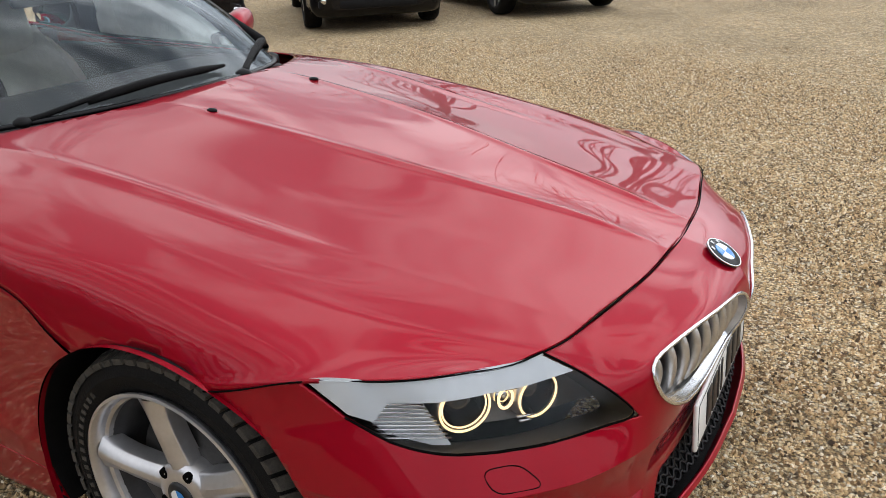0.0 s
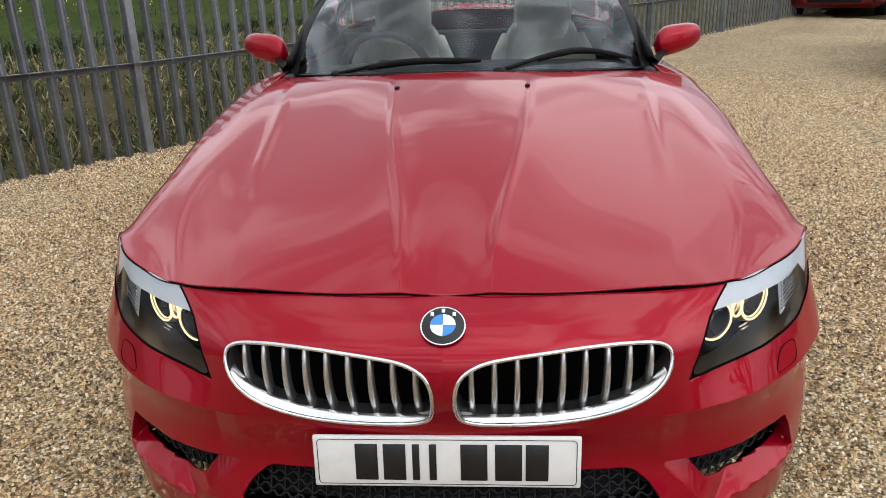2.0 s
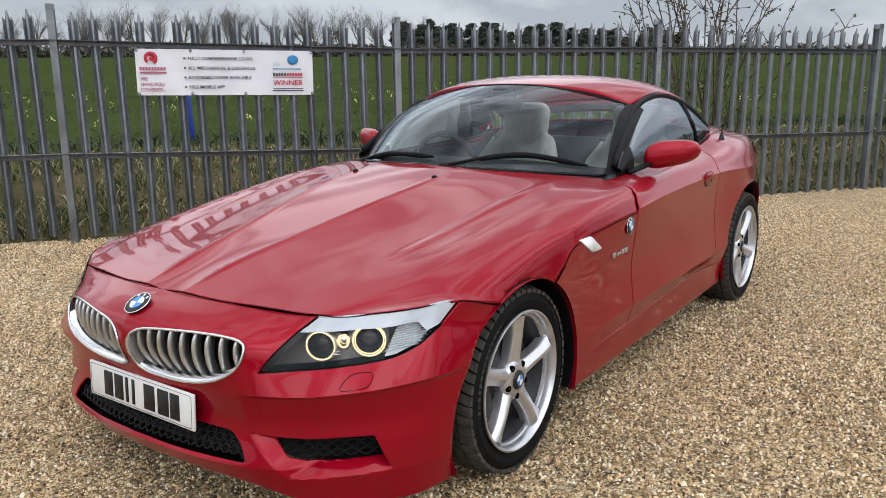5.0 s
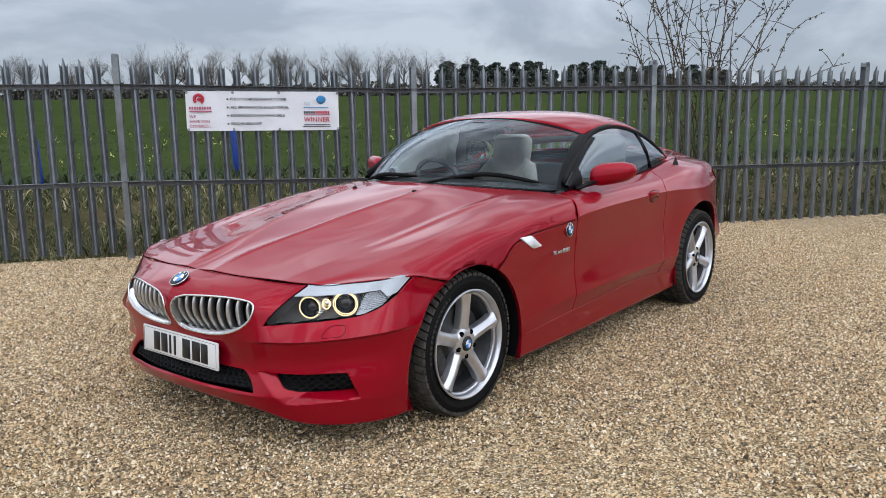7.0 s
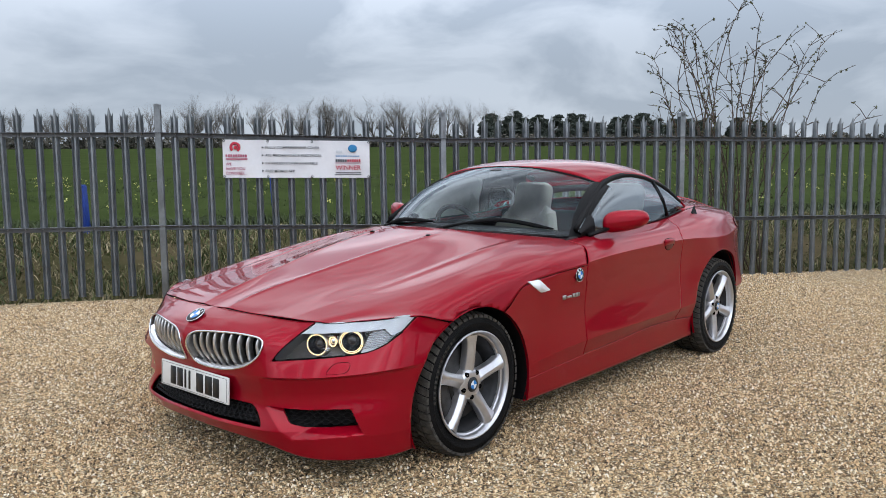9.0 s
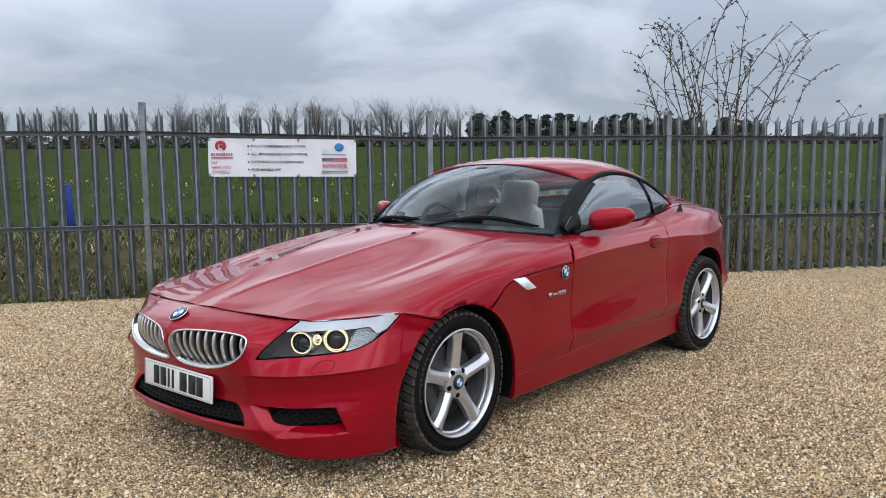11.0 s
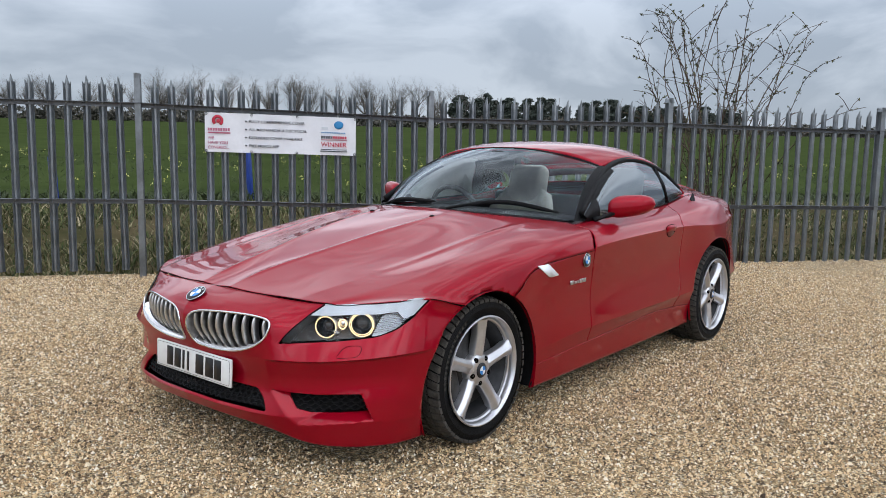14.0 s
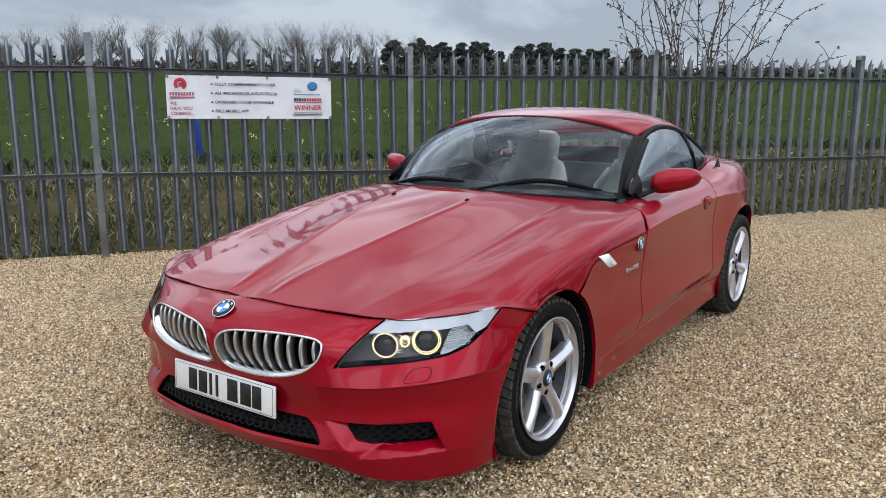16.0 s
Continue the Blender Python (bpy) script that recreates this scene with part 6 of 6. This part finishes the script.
# unseen hedge added behind the parked cars to close the yard and darken reflections
yc = [(-24 + 1.6 * k + rt.uniform(-0.5, 0.5), 24 + rt.uniform(-0.8, 0.8), rt.uniform(0.8, 2.6), rt.uniform(1.0, 1.7)) for k in range(32)] + [(25 + rt.uniform(-0.8, 0.8), 24 - 1.6 * k, rt.uniform(0.8, 2.4), rt.uniform(1.0, 1.7)) for k in range(24)]
part("unseen_hedge", leaf_cloud(16000, yc, 0.14, 18), HEDGE, None, "unseen dark hedge added round the yard for reflections", kind="stuff")

# shrub behind the fence
shrub = empty("shrub")
tagged(shrub, "leafless arching shrub with small buds behind the fence", "shrub")
rs = random.Random(17)
leaves = []
for k in range(38):
    a = rs.uniform(0, 6.283)
    out = rs.uniform(0.2, 1.5)
    h = rs.uniform(1.9, 3.25) * (1 - 0.16 * max(0, out - 0.7))
    b = Vector((rs.gauss(0, 0.30), rs.gauss(0, 0.30), 0))
    tip = Vector((b.x + out * math.cos(a), b.y + out * math.sin(a), h))
    ctrl = Vector((b.x + 0.30 * out * math.cos(a), b.y + 0.30 * out * math.sin(a), h * rs.uniform(0.74, 0.98)))
    pts = []
    wob = Vector((rs.gauss(0, 0.05), rs.gauss(0, 0.05), 0))
    for i in range(13):
        t = i / 12
        p = b * (1 - t) ** 2 + ctrl * (2 * t * (1 - t)) + tip * t * t + wob * math.sin(t * 9)
        pts.append((p.x, p.y, p.z))
    stems = [tube(pts, np.linspace(0.009, 0.0030, 13), 4)]
    for i in range(26):
        t = rs.uniform(0.35, 1)
        j = min(11, int(t * 12))
        p = Vector(pts[j]).lerp(Vector(pts[j + 1]), t * 12 - j)
        leaves.append((p.x + rs.gauss(0, 0.008), p.y + rs.gauss(0, 0.008), p.z + rs.gauss(0, 0.01), 0.012))
    for i in range(5):
        j = rs.randrange(5, 12)
        p = Vector(pts[j])
        q = p + Vector((rs.gauss(0, 0.16), rs.gauss(0, 0.16), rs.uniform(0.02, 0.24)))
        stems.append(tube([tuple(p), tuple(p.lerp(q, 0.5) + Vector((0, 0, 0.02))), tuple(q)], (0.0045, 0.0035, 0.0022), 4))
        leaves += [(q.x, q.y, q.z, 0.012)] * 2
    part("stem", join(*stems), TWIG, shrub)
part("bud_spray", leaf_cloud(5200, leaves, 0.009, 5), BUD, shrub, "small green-brown buds", kind="stuff")
low = [(rs.gauss(0, 0.45), rs.gauss(0, 0.45), rs.uniform(0.3, 1.5), 0.25) for _ in range(40)]
part("leaf_spray", leaf_cloud(1800, low, 0.014, 6), BUD, shrub, kind="stuff")
shrub.matrix_basis = pose(-7.05, -1.00, -0.08, 0, 0, -20)

# blue stakes in the field edge
BLUE_PLASTIC = material("blue_plastic", (0.008, 0.035, 0.22), 0.5, vary=0.2, scale=12)
for x, y, top, lean in ((-2.9, -9.2, 1.02, 1.5), (-6.0, -8.6, 1.20, 2.5)):
    foot = float(ground_z(x, y)) - 0.1
    post_geo = join(box(0.085, 0.085, top - foot - 0.03, 0.010, (0, 0, (top - foot - 0.03) / 2)), prism([(-0.0425, top - foot - 0.035), (0.0425, top - foot - 0.035), (0.02, top - foot), (-0.02, top - foot)], 0.07))
    part("stake", moved(post_geo, pose(x, y, foot, lean, 1.5, 20)), BLUE_PLASTIC, None, "bright blue plastic marker stake in the field edge", category="stake", group="marker stakes")

# dead leaves and twig ends on the gravel
x, y, dd, w, r = strip(420, -13, -0.2, -12, 9, 51)
lv = np.repeat(np.stack([x, y, np.full(420, 0.012)], 1)[:, None], 4, 1)
an = r.uniform(0, 6.283, 420)
ln, wd = r.uniform(0.010, 0.034, 420), r.uniform(0.004, 0.011, 420)
for k, (u, v, h) in enumerate(((1, 0, 0.004), (0, 1, 0.0), (-1, 0, 0.006), (0, -1, 0.001))):
    lv[:, k, 0] += u * ln * np.cos(an) - v * wd * np.sin(an)
    lv[:, k, 1] += u * ln * np.sin(an) + v * wd * np.cos(an)
    lv[:, k, 2] += h
part("leaf_litter", (lv.reshape(-1, 3), [(4 * k, 4 * k + 1, 4 * k + 2, 4 * k + 3) for k in range(420)]), island_material("dead_leaf", ((0.0, (0.03, 0.018, 0.010)), (1.0, (0.11, 0.065, 0.03)))), None, "dead leaves scattered on the gravel", kind="stuff")

# two broken stones and a dry cane at the fence foot
for x, y, r0, turn in ((-2.19, -3.36, 0.055, 20), (-2.31, -3.25, 0.085, 70)):
    bm = bmesh.new()
    bmesh.ops.create_icosphere(bm, subdivisions=2, radius=1)
    bm.verts.index_update()
    rv3 = np.array([list(v.co) for v in bm.verts])
    rf = [tuple(v.index for v in q.verts) for q in bm.faces]
    bm.free()
    lump = np.array([1 + 0.30 * noise.noise(Vector(tuple(q * 1.7 + turn))) for q in rv3])
    part("rock", moved((rv3 * lump[:, None] * np.array([r0, r0 * 0.7, r0 * 0.55]), rf), pose(x, y, r0 * 0.35, 0, 8, turn)), material("pale_rock", (0.34, 0.25, 0.19), 0.85, vary=0.35, scale=16, bump=0.5, bump_scale=60), None, "broken pale pinkish stone at the fence foot", category="rock", group="stones at the fence foot", smooth=False)
part("cane", tube([(-2.50, -3.31, 0.20), (-2.72, -3.30, 0.24), (-3.02, -3.28, 0.30)], 0.006, 6), material("dry_cane", (0.42, 0.38, 0.30), 0.8, vary=0.3, scale=30), None, "thin dry cane leaning against the fence foot", category="cane")

# larger bare trees beyond the parked cars
big = branch_tree(91, 11, 0.8, 5, (10, 6, 4, 3), 0.26)
for k, (x, y, sc) in enumerate(((-7.5, 15.5, 1.0), (-1.0, 18.0, 1.15), (6.5, 17.0, 0.9), (-15.0, 12.0, 1.05), (14.0, 12.0, 1.0))):
    t = tree("bare_tree", pose(x, y, float(ground_z(x, y)), 0, 0, 70 * k), big, "tall bare tree behind the parked cars", (), sc)
    tagged(t, group="trees behind the parked cars")

# parked cars ----------------------------------------------------------------
P_X = (2.16, 2.10, 1.95, 1.70, 1.30, 0.70, 0.0, -0.9, -1.7, -2.10, -2.20)
P_W = spline(P_X, (0.60, 0.74, 0.83, 0.87, 0.89, 0.89, 0.89, 0.89, 0.87, 0.80, 0.72))
P_T = spline(P_X, (0.66, 0.72, 0.78, 0.84, 0.90, 0.96, 0.99, 1.01, 1.02, 0.98, 0.92))
P_B = spline(P_X, (0.28, 0.21, 0.19, 0.19, 0.18, 0.18, 0.18, 0.18, 0.20, 0.24, 0.30))


def simple_wheel(parent, m):
    w = empty("wheel", m)
    w.parent = parent
    part("tyre", lathe([(0.215, -0.10), (0.24, -0.112), (0.30, -0.108), (0.322, -0.08), (0.327, 0), (0.322, 0.08), (0.30, 0.108), (0.24, 0.112), (0.215, 0.10)], 40), RUBBER, w)
    part("rim", lathe([(0.19, -0.05), (0.205, 0.07), (0.228, 0.104), (0.232, 0.112), (0.222, 0.108), (0.205, 0.08), (0.05, 0.03), (0, 0.03)], 36), ALLOY_SHADE, w)
    for k in range(7):
        a = 2 * math.pi * k / 7
        part("spoke", moved(box(0.036, 0.02, 0.20, 0.006, (0, 0.088, 0.125), 1), Matrix.Rotation(a, 4, "Y")), ALLOY, w)
    part("hub_cap", lathe([(0, 0.106), (0.045, 0.104), (0.06, 0.09)], 20), ALLOY, w)
    return w


def parked_car(m, paint, label, tall=1.0, strips=True):
    c = empty("parked_car")
    tagged(c, label, "car")
    rows = []
    for x in np.linspace(2.16, -2.20, 70):
        wd, zt, zb = float(P_W(x)), float(P_T(x)) * tall, float(P_B(x))
        prof = np.array([(0, zb), (wd * 0.80, zb), (wd * 0.97, zb + 0.07), (wd, zb + 0.20), (wd * 0.985, (zb + zt) / 2), (wd * 0.995, zt - 0.16), (wd * 0.93, zt - 0.03), (wd * 0.70, zt + 0.015), (0, zt + 0.035)])
        e = hermite(np.linspace(0, 1, 9), prof, np.linspace(0, 1, 34))
        rows.append(np.stack([np.full(34, x), e[:, 0], e[:, 1]], 1))
    g = grid(np.array(rows))
    for ac in ((1.38, 0.33, 0.37), (-1.38, 0.33, 0.37)):
        g = clip(g, lambda v: np.where(v[:, 1] > 0.45, circle_sd(v, ac), -1))
    g = outward(g, (0, 0, 0.5))
    part("body", both(g), paint, c, sharp=45)
    nose = [np.array(rows[0]), np.array(rows[0]) * np.array([1, 0, 1])]
    tail = [np.array(rows[-1]), np.array(rows[-1]) * np.array([1, 0, 1])]
    part("nose_panel", join(both(grid(np.stack(nose, 1)))), paint, c)
    part("tail_panel", join(both(grid(np.stack(tail, 1)))), paint, c)
    cab = []
    for x, wd, h in ((0.95, 0.66, 0.94), (0.35, 0.64, 1.32), (-0.1, 0.63, 1.42), (-0.8, 0.63, 1.43), (-1.5, 0.62, 1.34), (-2.02, 0.60, 1.0)):
        cab.append([(x, wd * q, (0.92 + (h - 0.92) * (1 - abs(q) ** 5)) * tall) for q in np.linspace(-1, 1, 25)])
    cab = hermite(np.linspace(0, 1, 6), np.array(cab), np.linspace(0, 1, 30))
    part("glasshouse", outward(grid(cab), (-0.5, 0, 0.9)), GLOSS_BLACK, c)
    part("roof", outward(grid(cab[8:23, 5:20] + np.array([0, 0, 0.006])), (-0.5, 0, 0.9)), paint, c)
    part("under_tray", box(3.9, 1.2, 0.14, 0.02, (0, 0, 0.26)), SEAL, c)
    part("lower_intake", box(0.06, 1.00, 0.13, 0.03, (2.135, 0, 0.335)), BLACK, c)
    for s in (1, -1):
        part("corner_intake", moved(box(0.06, 0.26, 0.11, 0.03), pose(2.055, 0.62 * s, 0.345, 0, 0, -28 * s)), BLACK, c)
        part("fog_lamp", moved(lathe([(0, 0.012), (0.035, 0.008), (0.042, 0.0), (0.042, -0.03)], 20), pose(2.140, 0.66 * s, 0.392, 0, 0, -90 - 20 * s)), CHROME, c)
        part("head_lamp", moved(ball(0.10, 0.20, 0.075), pose(1.985, 0.64 * s, 0.66, 0, 0, -32 * s)), CHROME, c)
        part("kidney", moved(box(0.03, 0.25, 0.17, 0.03), pose(2.165, 0.16 * s, 0.63, 0, -8, 6 * s)), SATIN, c)
        if strips:
            part("chrome_strip", moved(box(0.012, 0.30, 0.012, 0.003), pose(2.160, 0.47 * s, 0.372, 0, 0, -5 * s)), CHROME, c)
        part("wing_mirror", ball(0.08, 0.11, 0.07, (0.55, 0.98 * s, 0.98)), paint, c)
    pl = part("number_plate", box(0.014, 0.52, 0.11, 0.003, (2.185, 0, 0.485)), PLATE_WHITE, c, "white number plate with black bars")
    for yv in (-0.17, -0.11, -0.06, -0.01, 0.07, 0.13, 0.19):
        part("bar", box(0.004, 0.036, 0.072, 0.001, (2.194, yv, 0.485), 1), INK, pl)
    for x in (1.38, -1.38):
        for s in (1, -1):
            simple_wheel(c, pose(x, 0.775 * s, 0.327, 0, 20, 0 if s > 0 else 180))
    c.matrix_basis = m
    return c


def parked(a, b, paint, label, **kw):
    """Stands a car with its front wheels' outer feet at a and b."""
    a, b = np.array(a), np.array(b)
    mid = (a + b) / 2
    ax = (b - a) / np.linalg.norm(b - a)
    fw = np.array([ax[1], -ax[0]])
    c = mid - fw * 1.40
    tagged(parked_car(pose(c[0], c[1], 0, 0, 0, math.degrees(math.atan2(fw[1], fw[0]))), paint, label, **kw), group="cars parked across the yard")


parked((-7.05, 4.38), (-6.10, 6.05), BLACK_PAINT, "black saloon parked across the gravel yard", strips=True)
parked((-5.80, 6.83), (-4.45, 8.05), BLACK_PAINT, "black estate car parked across the yard", strips=False)
parked((-3.88, 8.60), (-2.70, 9.95), BLACK_PAINT, "dark hatchback parked at the row's end", strips=False, tall=1.05)
parked((-15.5, 6.3), (-14.6, 7.9), MAROON, "dark red car standing further off", strips=False)
